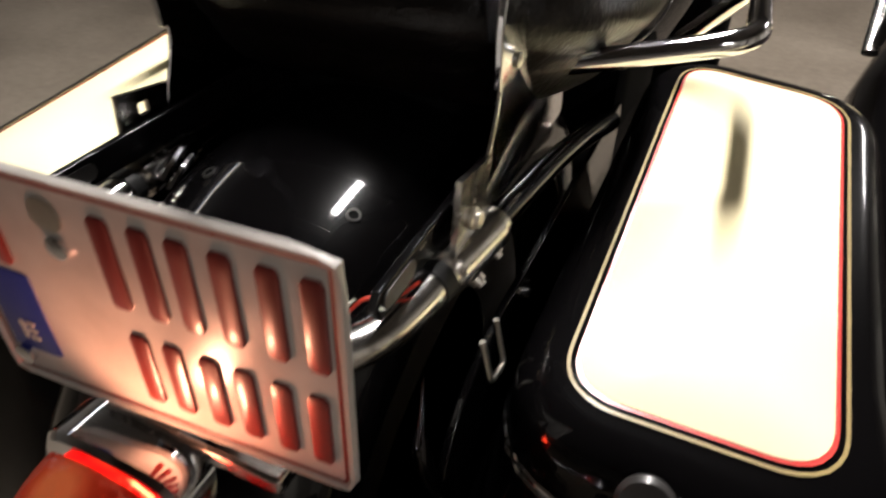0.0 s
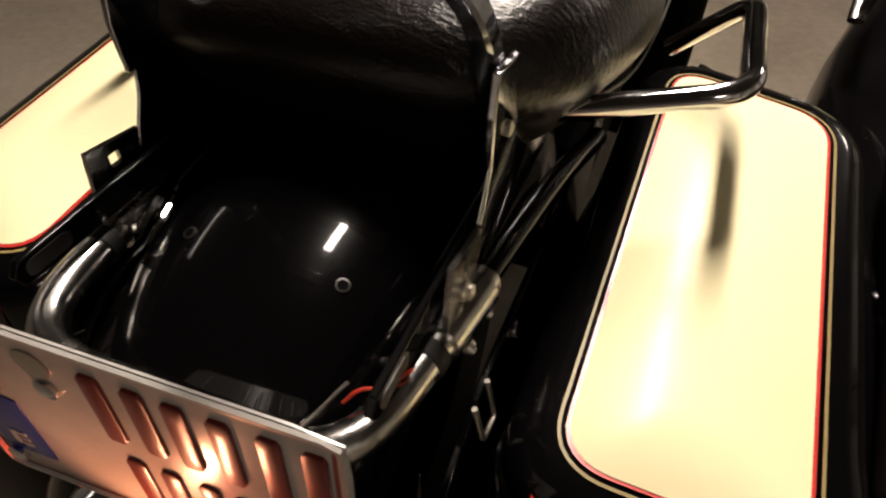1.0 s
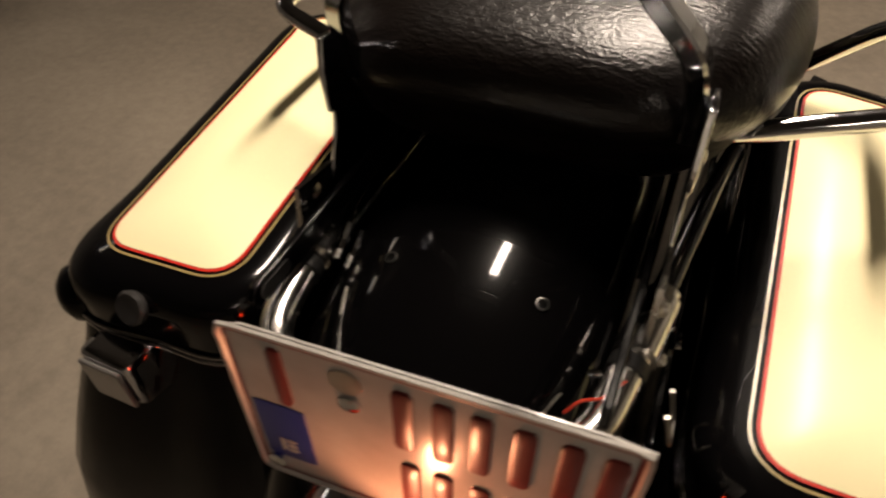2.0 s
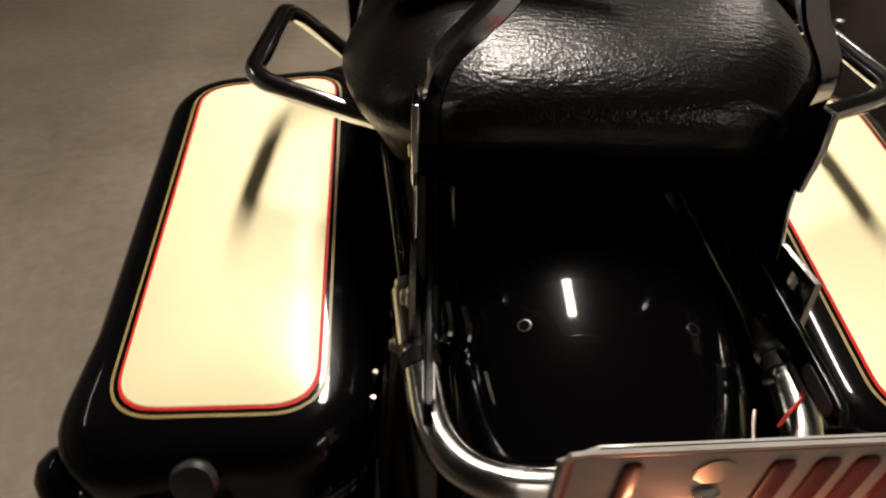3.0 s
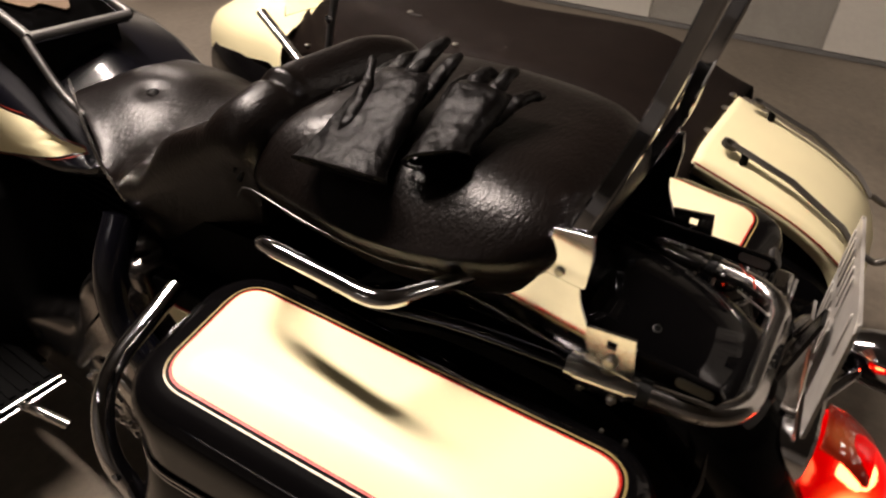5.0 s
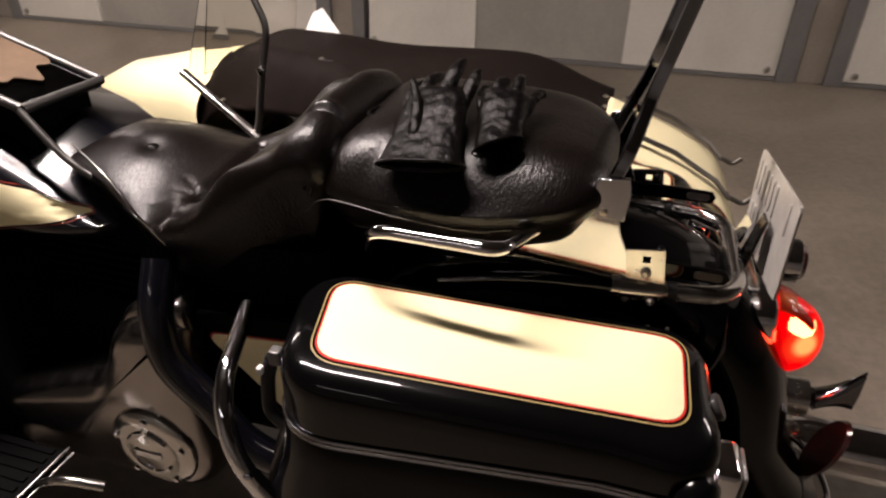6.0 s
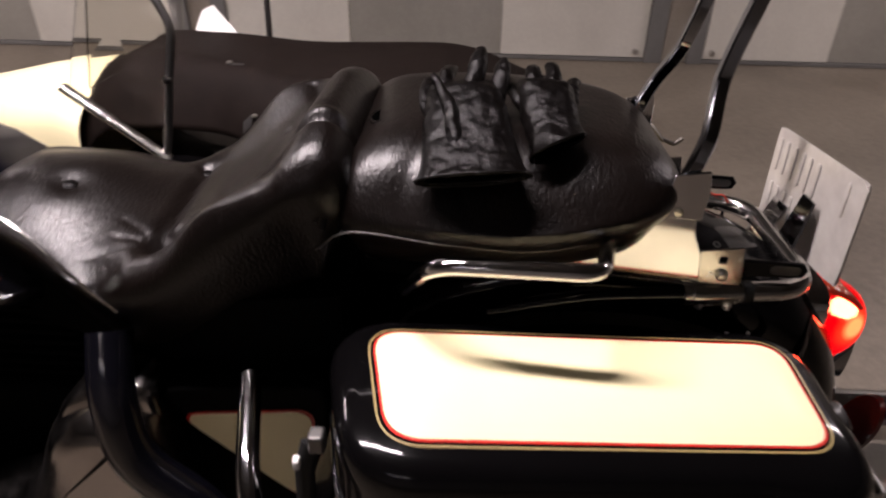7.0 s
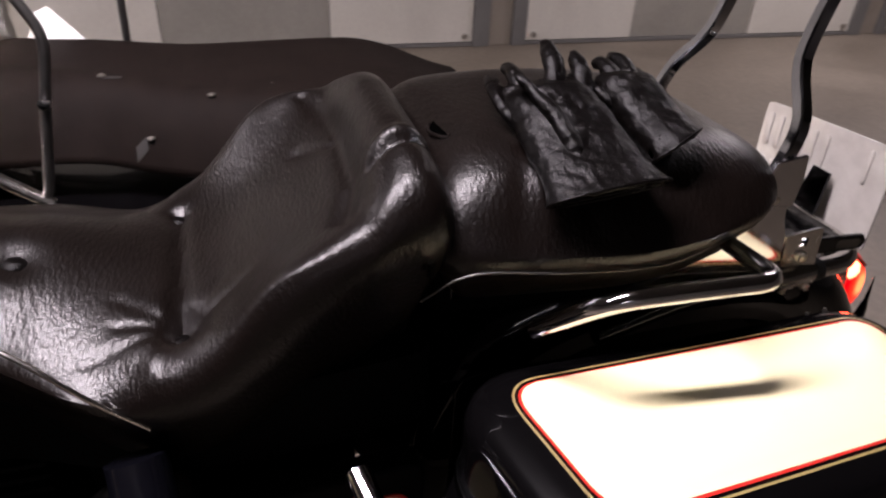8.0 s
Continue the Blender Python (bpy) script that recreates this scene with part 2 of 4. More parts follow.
def rounded(corners, radii, steps=10):
    """A closed outline of 2D corners with a radius at each."""
    n, out = len(corners), []
    for i in range(n):
        a, b, c = (Vector(corners[(i + k - 1) % n]) for k in range(3))
        u, v = a - b, c - b
        r = min(radii[i], u.length * 0.49, v.length * 0.49)
        s, e = b + u.normalized() * r, b + v.normalized() * r
        for k in range(steps + 1):
            t = k / steps
            out.append(s * (1 - t) ** 2 + b * 2 * t * (1 - t) + e * t * t)
    return out


def spaced(outline, n):
    """The same closed outline in n even steps."""
    pts = [Vector(p) for p in outline] + [Vector(outline[0])]
    d = np.cumsum([0] + [(b - a).length for a, b in zip(pts, pts[1:])])
    s = np.linspace(0, d[-1], n, endpoint=False)
    return [Vector((float(np.interp(q, d, [p.x for p in pts])), float(np.interp(q, d, [p.y for p in pts])))) for q in s]


def offset(outline, d):
    """Move a closed 2D outline outwards by d (inwards if below nought)."""
    n = len(outline)
    area = sum(outline[i].x * outline[(i + 1) % n].y - outline[(i + 1) % n].x * outline[i].y for i in range(n))
    sign = 1 if area > 0 else -1
    out = []
    for i in range(n):
        t = (outline[(i + 1) % n] - outline[i - 1]).normalized()
        out.append(outline[i] + Vector((t.y, -t.x)) * d * sign)
    return out


def lathe(centre, axis, profile, sides=32):
    """A turned shape: profile of (distance along the axis, radius)."""
    ax = Vector(axis).normalized()
    u = ax.cross(Vector((0, 0, 1)) if abs(ax.z) < 0.9 else Vector((1, 0, 0))).normalized()
    v = ax.cross(u)
    c = Vector(centre)
    rings = [[c + ax * h + (u * math.cos(2 * math.pi * k / sides) + v * math.sin(2 * math.pi * k / sides)) * max(r, 1e-4) for k in range(sides)] for h, r in profile]
    return rings_mesh(rings, True, True, True)


def lerp_at(x, xs, ys):
    return float(np.interp(x, xs, ys))


def smooth_at(x, xs, ys):
    """A soft interpolation through the knots."""
    x = min(max(x, xs[0]), xs[-1])
    i = max(0, min(len(xs) - 2, int(np.searchsorted(xs, x)) - 1))
    m = [(ys[min(k + 1, len(ys) - 1)] - ys[max(k - 1, 0)]) / (xs[min(k + 1, len(xs) - 1)] - xs[max(k - 1, 0)]) for k in range(len(xs))]
    h = xs[i + 1] - xs[i]
    t = (x - xs[i]) / h
    return (2 * t ** 3 - 3 * t * t + 1) * ys[i] + (t ** 3 - 2 * t * t + t) * h * m[i] + (-2 * t ** 3 + 3 * t * t) * ys[i + 1] + (t ** 3 - t * t) * h * m[i + 1]


# ---- the garage ----
DOOR_X = 3.70
tagged(part("floor", box((-5, -8, -0.2), (4.5, 9, 0)), FLOOR, smooth=False), "stained grey-brown concrete garage floor", "floor", kind="structure")
tagged(part("ceiling", box((-5, -8, 2.9), (4.5, 9, 3.1)), CEIL, smooth=False), "bare dark concrete garage ceiling", "ceiling", kind="structure")
tagged(part("wall_west", box((-5.2, -8, 0), (-5, 9, 2.9)), WALL, smooth=False), "plain grey painted garage wall", "wall", kind="structure")
tagged(part("wall_north", box((-5, 9, 0), (4.5, 9.2, 2.9)), WALL, smooth=False), "plain grey painted garage wall", "wall", kind="structure")
tagged(part("wall_south", box((-5, -8.2, 0), (4.5, -8, 2.9)), WALL, smooth=False), "plain grey painted garage wall", "wall", kind="structure")
wall_east = tagged(part("wall_east", box((DOOR_X + 0.2, -8, 0), (4.5, 9, 2.9)), WALL, smooth=False), "grey wall behind the row of garage doors", "wall", kind="structure")
tagged(part("lintel", box((DOOR_X, -8, 2.25), (DOOR_X + 0.196, 9, 2.9)), WALL, smooth=False), "grey lintel over the row of garage doors", "wall", kind="structure")

DOOR_W, PITCH = 2.86, 3.257
for k in range(-2, 3):
    y0 = -0.703 + PITCH * k
    door = root(f"door_{k + 3}", (DOOR_X + 0.05, y0 + DOOR_W / 2, 0), "white up-and-over garage door with a grey ribbed panel", "garage door", "row of garage doors", "structure")
    for a, b in ((0.0, 0.98), (2.02, DOOR_W)):
        part("door_panel", box((DOOR_X + 0.02, y0 + a, 0.03), (DOOR_X + 0.06, y0 + b, 2.23)), DOOR_WHITE, door, smooth=False, bevel=0.004)
    bm = box((DOOR_X + 0.035, y0 + 0.984, 0.03), (DOOR_X + 0.06, y0 + 2.016, 2.23))
    for j in range(24):
        yr = y0 + 0.995 + j * 0.0427
        box((DOOR_X + 0.0328, yr, 0.05), (DOOR_X + 0.034, yr + 0.022, 2.21), bm)
    part("ribbed_panel", bm, DOOR_GREY, door, "grey ribbed panel", smooth=False)
    part("bottom_seal", box((DOOR_X + 0.01, y0, 0.004), (DOOR_X + 0.065, y0 + DOOR_W, 0.026)), JAMB, door, smooth=False)
    for yb in (y0 + 0.06, y0 + DOOR_W - 0.06):
        part("roller_bolt", lathe((DOOR_X + 0.02, yb, 0.07), (-1, 0, 0), [(0, 0.02), (0.012, 0.02), (0.016, 0.012)], 12), STEEL, door)
    pil = root("pillar", (DOOR_X + 0.1, y0 - 0.186, 0), "brown-grey concrete pillar with dark steel door jambs", "pillar", "row of pillars", "structure")
    part("core", box((DOOR_X + 0.03, y0 - 0.29, 0), (DOOR_X + 0.195, y0 - 0.12, 2.25)), PILLAR, pil, smooth=False, bevel=0.006)
    part("jamb", box((DOOR_X, y0 - 0.118, 0), (DOOR_X + 0.19, y0 - 0.004, 2.25)), JAMB, pil, "dark painted jamb", smooth=False, bevel=0.003)
    part("jamb", box((DOOR_X, y0 - 0.393, 0), (DOOR_X + 0.19, y0 - 0.292, 2.25)), JAMB, pil, "dark painted jamb", smooth=False, bevel=0.003)

# Fittings for all four tubes, the two added fill lamps included.
for tx, ty, tz, tl, tw in TUBES:
    lamp = root("ceiling_tube_light", (tx, ty, tz), "lit fluorescent tube in a white batten under the ceiling, two added as fill", "ceiling light", "ceiling tube lights")
    part("batten", box((tx - 0.05, ty - tl / 2 - 0.05, tz + 0.02), (tx + 0.05, ty + tl / 2 + 0.05, tz + 0.08)), DOOR_WHITE, lamp, bevel=0.006)
    part("tube", sweep([(tx, ty - tl / 2, tz - 0.005), (tx, ty + tl / 2, tz - 0.005)], 0.014), TUBE_ON, lamp, "glowing warm white tube")
    for s in (-1, 1):
        part("end_cap", box((tx - 0.02, ty + s * tl / 2 - 0.02, tz - 0.025), (tx + 0.02, ty + s * tl / 2 + 0.02, tz + 0.02)), DOOR_WHITE, lamp)
        part("hanger", sweep([(tx, ty + s * tl * 0.35, tz + 0.08), (tx, ty + s * tl * 0.35, 2.9)], 0.005, 8), STEEL, lamp)


# ---- motorcycle ----
BUILDING_VEHICLES = True
bike = root("motorcycle", (0, 0.5, 0), "black touring motorcycle with cream panels and red pinstripes", "motorcycle")


FEND_Y, FEND_Z, FEND_A, FEND_B, FEND_W, FEND_C, FEND_N = 0.295, 0.30, 0.40, 0.4534, 0.112, 0.066, 2.5


def fender_section(y, z, ny, nz, w, crown):
    """Half-round crown with short skirts."""
    ring = [(-w, y - ny * crown * 1.7, z - nz * crown * 1.7)]
    for k in range(33):
        a = math.pi * k / 32
        h = crown * math.sin(a) - crown
        ring.append((-w * math.cos(a), y + ny * h, z + nz * h))
    ring.append((w, y - ny * crown * 1.7, z - nz * crown * 1.7))
    return ring


def fender_z(x, y):
    """Height of the mudguard's skin near its top."""
    return FEND_Z + FEND_B * (1 - abs((y - FEND_Y) / FEND_A) ** FEND_N) ** (1 / FEND_N) - FEND_C * (1 - math.sqrt(1 - (x / FEND_W) ** 2))


def rear_fender():
    outer = []
    for k in range(56):
        a = radians(20 + k * (168 - 20) / 55)
        c, q = math.cos(a), math.sin(a)
        y, z = FEND_Y + FEND_A * math.copysign(abs(c) ** (2 / FEND_N), c), FEND_Z + FEND_B * q ** (2 / FEND_N)
        n = Vector((0, math.copysign(abs(c) ** (2 - 2 / FEND_N), c) / FEND_A, q ** (2 - 2 / FEND_N) / FEND_B)).normalized()
        outer.append(fender_section(y, z, n.y, n.z, FEND_W, FEND_C))
    outer.append(fender_section(-0.15, 0.33, -0.9, 0.4, 0.108, 0.05))
    outer.append(fender_section(-0.19, 0.285, -0.85, 0.5, 0.11, 0.045))
    bm = rings_mesh(outer, False)
    ob = part("rear_fender", bm, BLACK, bike, "glossy black rear mudguard with two bare bolt holes")
    mod = ob.modifiers.new("thick", "SOLIDIFY")
    mod.thickness, mod.offset = 0.003, -1
    for sx in (-0.055, 0.06):
        at = (sx, 0.153, fender_z(sx, 0.153) - 0.001)
        part("bolt_hole", lathe(at, (sx * 5, -0.25, 0.95), [(0.0, 0.0050), (0.0020, 0.0048), (0.0022, 0.0040), (0.0005, 0.0037)], 16), DULL_STEEL, ob, "bare steel bolt hole ring")
        part("hole", lathe(at, (sx * 5, -0.25, 0.95), [(-0.002, 0.0037), (0.0014, 0.0037)], 16), VOID, ob, "dark bolt hole")
    oval = [[(0.034 * g * math.cos(t), -0.172 - d * 0.9 - 0.35 * 0.052 * g * math.sin(t), 0.375 + d * 0.4 + 0.052 * g * math.sin(t)) for t in [2 * math.pi * k / 28 for k in range(28)]] for d, g in ((0, 1.1), (0.008, 1.1), (0.009, 1.0), (0.014, 0.85), (0.016, 0.5))]
    part("reflector", rings_mesh(oval, True, True, True), AMBER, ob, "dark red oval reflector")
    part("tip_trim", sweep(curve_points([(-0.112, -0.12, 0.30), (-0.08, -0.175, 0.30), (0, -0.205, 0.287), (0.08, -0.175, 0.30), (0.112, -0.12, 0.30)]), 0.005, 8), CHROME, ob, "chrome trim on the tip")
    return ob


fender = rear_fender()

# wheels
for name, wy, wz in (("rear_wheel", 0.28, 0.32),):
    rim = part(name, lathe((-0.045, wy, wz), (1, 0, 0), [(0, 0.03), (0.0, 0.2), (0.012, 0.215), (0.03, 0.2), (0.06, 0.2), (0.078, 0.215), (0.09, 0.2), (0.09, 0.03)], 48), OLD_CHROME, bike, "spoked wheel with a chrome rim")
    part("tyre", lathe((-0.065, wy, wz), (1, 0, 0), [(0.02, 0.205), (0.0, 0.25), (0.008, 0.295), (0.035, 0.316), (0.065, 0.32), (0.095, 0.316), (0.122, 0.295), (0.13, 0.25), (0.11, 0.205)], 64), RUBBER, rim, "black road tyre")

front = part("front_wheel", lathe((-0.045, 1.95, 0.32), (1, 0, 0), [(0, 0.03), (0.0, 0.2), (0.012, 0.215), (0.03, 0.2), (0.06, 0.2), (0.078, 0.215), (0.09, 0.2), (0.09, 0.03)], 48), OLD_CHROME, bike, "front wheel with a chrome rim")
part("tyre", lathe((-0.065, 1.95, 0.32), (1, 0, 0), [(0.02, 0.205), (0.0, 0.25), (0.008, 0.295), (0.035, 0.316), (0.065, 0.32), (0.095, 0.316), (0.122, 0.295), (0.13, 0.25), (0.11, 0.205)], 64), RUBBER, front, "black road tyre")
guard_rows = [[(-0.085 * math.cos(math.pi * k / 12), 1.95 + (0.36 + 0.03 * math.sin(math.pi * k / 12)) * math.cos(a), 0.32 + (0.36 + 0.03 * math.sin(math.pi * k / 12)) * math.sin(a)) for k in range(13)] for a in [radians(15 + 5 * k) for k in range(34)]]
front_guard = part("front_fender", rings_mesh(guard_rows, False), BLACK, bike, "black front mudguard")
mod = front_guard.modifiers.new("thick", "SOLIDIFY")
mod.thickness, mod.offset = 0.003, -1
for s in (-1, 1):
    part("fork_leg", sweep([(s * 0.105, 1.95, 0.32), (s * 0.105, 1.62, 0.95)], 0.027, 16), GLOSSBLACK, bike, "dark fork leg")

# ---- saddlebags ----
# lid panels: outer front, inner front, inner rear, outer rear; the two bags hang at slightly different angles
PANELS = {-1: [(0.376, 0.543), (0.229, 0.578), (0.193, 0.118), (0.334, 0.117)],
          1: [(0.358, 0.523), (0.2175, 0.569), (0.2135, 0.124), (0.356, 0.121)]}
HEIGHTS = {-1: (0.684, 0.707, 0.677, 0.707), 1: (0.668, 0.714, 0.671, 0.721)}


def lid_plane(side, x, y):
    """Height of the lid's flat at a place of the bag."""
    t = (y - 0.118) / 0.45
    s = (x - 0.2) / 0.15
    rear_in, front_in, rear_out, front_out = HEIGHTS[side]
    near = rear_in + (front_in - rear_in) * t
    far = rear_out + (front_out - rear_out) * t
    return near + (far - near) * s


def saddlebag(side):
    panel = spaced(rounded([Vector(p) for p in PANELS[side]], (0.036, 0.036, 0.034, 0.032)), 160)
    middle = sum(panel, Vector((0, 0))) / len(panel)

    def at(p, dz):
        return (side * p.x, p.y, lid_plane(side, p.x, p.y) + dz)

    def crown(f):
        return 0.011 * (1 - (1 - f) ** 2.2)

    def ring_in(f, dz):
        return [at(p.lerp(Vector((middle.x, min(max(p.y, middle.y - 0.15), middle.y + 0.15))), f), crown(f) + dz) for p in panel]

    def swell(p, g):
        """Outer forms stand out more towards the front."""
        t = (p.y - 0.33) / 0.24
        back = max(0.0, -0.55 - t) * 2.0 * min(max((p.x - 0.26) / 0.09, 0.0), 1.2) * min(g, 0.037) / 0.037
        return Vector((p.x + 0.012 * back, p.y + 0.022 * g / 0.04 * max(0.0, t - 0.6) - 0.012 * back))

    def flare(p, z):
        """The tail of the bag widens and reaches back towards its foot."""
        k = min(max((0.34 - p.y) / 0.22, 0.0), 1.0)
        k = k * k * (3 - 2 * k) * min(max((0.59 - z) / 0.2, 0.0), 1.05)
        out = min(max((p.x - 0.26) / 0.1, 0.0), 1.0)
        return Vector((p.x + 0.020 * k * out, p.y - 0.045 * k))

    body_rings = []
    for z, grow in ((0.27, 0.05), (0.28, 0.07), (0.31, 0.080), (0.36, 0.080), (0.42, 0.076), (0.48, 0.066), (0.53, 0.056), (0.57, 0.046), (0.600, 0.040), (0.609, 0.035)):
        ring = [flare(swell(p, grow), z) for p in offset(panel, grow)]
        body_rings.append([(side * (p.x - (0.02 if z < 0.28 else 0)), p.y, z) for p in ring])
    bag = part("saddlebag", rings_mesh(body_rings, True, True, True), BLACK, bike, "glossy black hard saddlebag with a cream lid panel")
    lid = [[(side * p.x, p.y, 0.612) for p in [swell(q, 0.025) for q in offset(panel, 0.025)]]]
    lid.append([(side * p.x, p.y, 0.615) for p in [swell(q, 0.037) for q in offset(panel, 0.037)]])
    for grow, drop in ((0.037, 0.040), (0.0368, 0.028), (0.0345, 0.0175), (0.030, 0.0105), (0.0235, 0.0052), (0.012, 0.0014), (0.0, 0.0)):
        lid.append([at(p, -drop) for p in [swell(q, grow) for q in offset(panel, grow)]])
    for f in (0.15, 0.35, 0.6, 0.85):
        lid.append(ring_in(f, 0))
    part("lid", rings_mesh(lid, True, True, True), BLACK, bag, "glossy black rounded lid")
    part("lid_panel", rings_mesh([ring_in(f, 0.0012) for f in (0.03, 0.15, 0.35, 0.6, 0.85)], True, False, True), CREAM, bag, "cream painted lid panel")
    for wide, inner, mat, nm in ((0.0062, -0.0058, RED_LINE, "red_pinstripe"), (0.0022, 0.0036, GOLD_LINE, "gold_pinstripe")):
        a, b = offset(panel, inner), offset(panel, inner + wide)
        part(nm, rings_mesh([[at(p, 0.0013 - max(inner, 0) * 0.12) for p in a], [at(p, 0.0013 - max(inner + wide, 0) * 0.12) for p in b]]), mat, bag, nm.replace("_", " "))
    for zb in (0.6150, 0.6070):
        bead = []
        for k in range(9):
            w = 2 * math.pi * k / 8
            g = 0.0388 + 0.0022 * math.cos(w)
            bead.append([(side * q.x, q.y, zb + 0.0022 * math.sin(w)) for q in [swell(p, g) for p in offset(panel, g)]])
        part("seam_trim", rings_mesh(bead), CHROME, bag, "thin chrome bead along the lid seam")
    part("lock", lathe((side * 0.271, 0.0795, 0.656), (0, -0.85, 0.53), [(0, 0.015), (0.005, 0.016), (0.008, 0.0135), (0.0065, 0.005)], 24), LOCK_FACE, bag, "round chrome lock")
    part("lamp_housing", box((side * 0.298 - 0.03, 0.041, 0.552), (side * 0.298 + 0.03, 0.078, 0.614)), CHROME, bag, "square chrome housing", bevel=0.009)
    part("side_reflector", box((side * 0.298 - 0.024, 0.0355, 0.558), (side * 0.298 + 0.024, 0.0405, 0.608)), SMOKED, bag, "square smoked reflector", bevel=0.004)
    part("corner_bumper", lathe((side * 0.366, 0.103, 0.616), (side * 0.7, -0.7, 0), [(-0.02, 0.016), (-0.008, 0.027), (0.006, 0.031), (0.018, 0.027), (0.026, 0.017), (0.029, 0.003)], 32), BLACK, bag, "black rounded corner bumper")
    part("hinge_latch", box((side * 0.33 - 0.009, 0.611, 0.640), (side * 0.33 + 0.009, 0.628, 0.662)), DULL_STEEL, bag, "bare metal latch", bevel=0.003)
    part("latch_strap", sweep(bent([(side * 0.33, 0.626, 0.648), (side * 0.336, 0.634, 0.62), (side * 0.345, 0.634, 0.566), (side * 0.35, 0.612, 0.553)], 0.012), 0.0105, 12, 0.6), RUBBER, bag, "black rubber strap")
    part("tag", box((side * 0.345 - 0.002, 0.636, 0.626), (side * 0.345 + 0.008, 0.643, 0.638)), WHITE_PAPER, bag, "small white tag", bevel=0.002)
    return bag


for s in (-1, 1):
    saddlebag(s)

# ---- rails, brackets, sissy bar ----
for s in (-1, 1):
    carrier_y = spaced(rounded([Vector(p) for p in ((0.60, 0.655), (0.16, 0.655), (0.09, 0.62), (0.075, 0.50), (0.11, 0.34), (0.60, 0.30))], (0.02, 0.05, 0.04, 0.05, 0.06, 0.03)), 80)
    carrier = part("bag_carrier", plate_mesh([(s * 0.152, p.x, p.y) for p in carrier_y], (1, 0, 0), 0.006), BLACK, bike, "black steel plate carrying the saddlebag", bevel=0.0015)
    part("carrier_stay", sweep(bent([(s * 0.150, 0.066, 0.704), (s * 0.150, 0.060, 0.64), (s * 0.150, 0.12, 0.50)], 0.03, 6), [0.0004, 0.004, 0.006, 0.006, 0.006, 0.006], 12), GLOSSBLACK, carrier, "thin dark chrome stay")
    part("carrier_clip", sweep(bent([(s * 0.158, 0.135, 0.674), (s * 0.166, 0.135, 0.640), (s * 0.166, 0.160, 0.636), (s * 0.158, 0.160, 0.672)], 0.006, 4), 0.0022, 8), STEEL, carrier, "small wire clip")
    part("carrier_bolt", lathe((s * 0.155, 0.235, 0.640), (s, 0, 0.3), [(0, 0.008), (0.006, 0.008), (0.008, 0.005), (0.009, 0.002)], 14), CHROME, carrier, "bright dome bolt")
for s in (-1, 1):
    pts = [(s * 0.10, 0.305, 0.778), (s * 0.266, 0.346, 0.815), (s * 0.264, 0.40, 0.815), (s * 0.262, 0.506, 0.815), (s * 0.205, 0.543, 0.748)]
    part("seat_rail", sweep(bent(pts, 0.028, 8), 0.0085, 16), CHROME, bike, "bent chrome tube rail beside the seat")

loop = [(-0.135, 0.215, 0.708), (-0.128, 0.16, 0.708), (-0.112, 0.047, 0.706), (0.112, 0.047, 0.706), (0.128, 0.16, 0.708), (0.135, 0.215, 0.708)]
part("rear_loop", sweep(bent(loop, 0.085, 12), 0.0125, 20), OLD_CHROME, bike, "chrome tube looping round the mudguard tail")
for s in (-1, 1):
    part("loop_leg", sweep(bent([(s * 0.134, 0.21, 0.708), (s * 0.150, 0.34, 0.710), (s * 0.166, 0.45, 0.692)], 0.06, 8), 0.0095, 16), GLOSSBLACK, bike, "dark tube running forward under the seat")
for s in (-1, 1):
    part("loop_sleeve", sweep([(s * 0.1255, 0.143, 0.7077), (s * 0.1238, 0.131, 0.7075)], 0.0138, 18), RUBBER, bike, "black rubber sleeve")
    clamp = part("tube_clamp", sweep([(s * 0.1337, 0.205, 0.708), (s * 0.1266, 0.15, 0.708)], 0.0155, 18), OLD_CHROME, bike, "bright tube clamp")
    for yb in (0.195, 0.162):
        part("clamp_bolt", lathe((s * 0.141, yb, 0.700), (s, 0, -0.8), [(0, 0.0055), (0.004, 0.0055), (0.0045, 0.003), (0.007, 0.003)], 10), STEEL, clamp)
    bar_y = spaced(rounded([Vector(p) for p in ((0.60, 0.757), (0.16, 0.750), (0.068, 0.747), (0.068, 0.727), (0.16, 0.728), (0.60, 0.730))], (0.002, 0.02, 0.010, 0.010, 0.02, 0.002)), 90)
    strut = part("fender_strut", plate_mesh([(s * 0.120, p.x, p.y) for p in bar_y], (1, 0, 0), 0.006), BLACK, bike, "black mudguard strut with a slotted end", bevel=0.0015)
    slot_y = spaced(rounded([Vector(p) for p in ((0.112, 0.7425), (0.079, 0.7415), (0.079, 0.733), (0.112, 0.734))], [0.0042] * 4), 32)
    part("strut_slot", rings_mesh([[(s * 0.120 + d, p.x, p.y) for p in offset(slot_y, g)] for d, g in ((-0.0034, 0), (-0.0036, 0.0016), (0.0036, 0.0016), (0.0034, 0))], True, True, True), DULL_STEEL, strut, "bare steel slot")

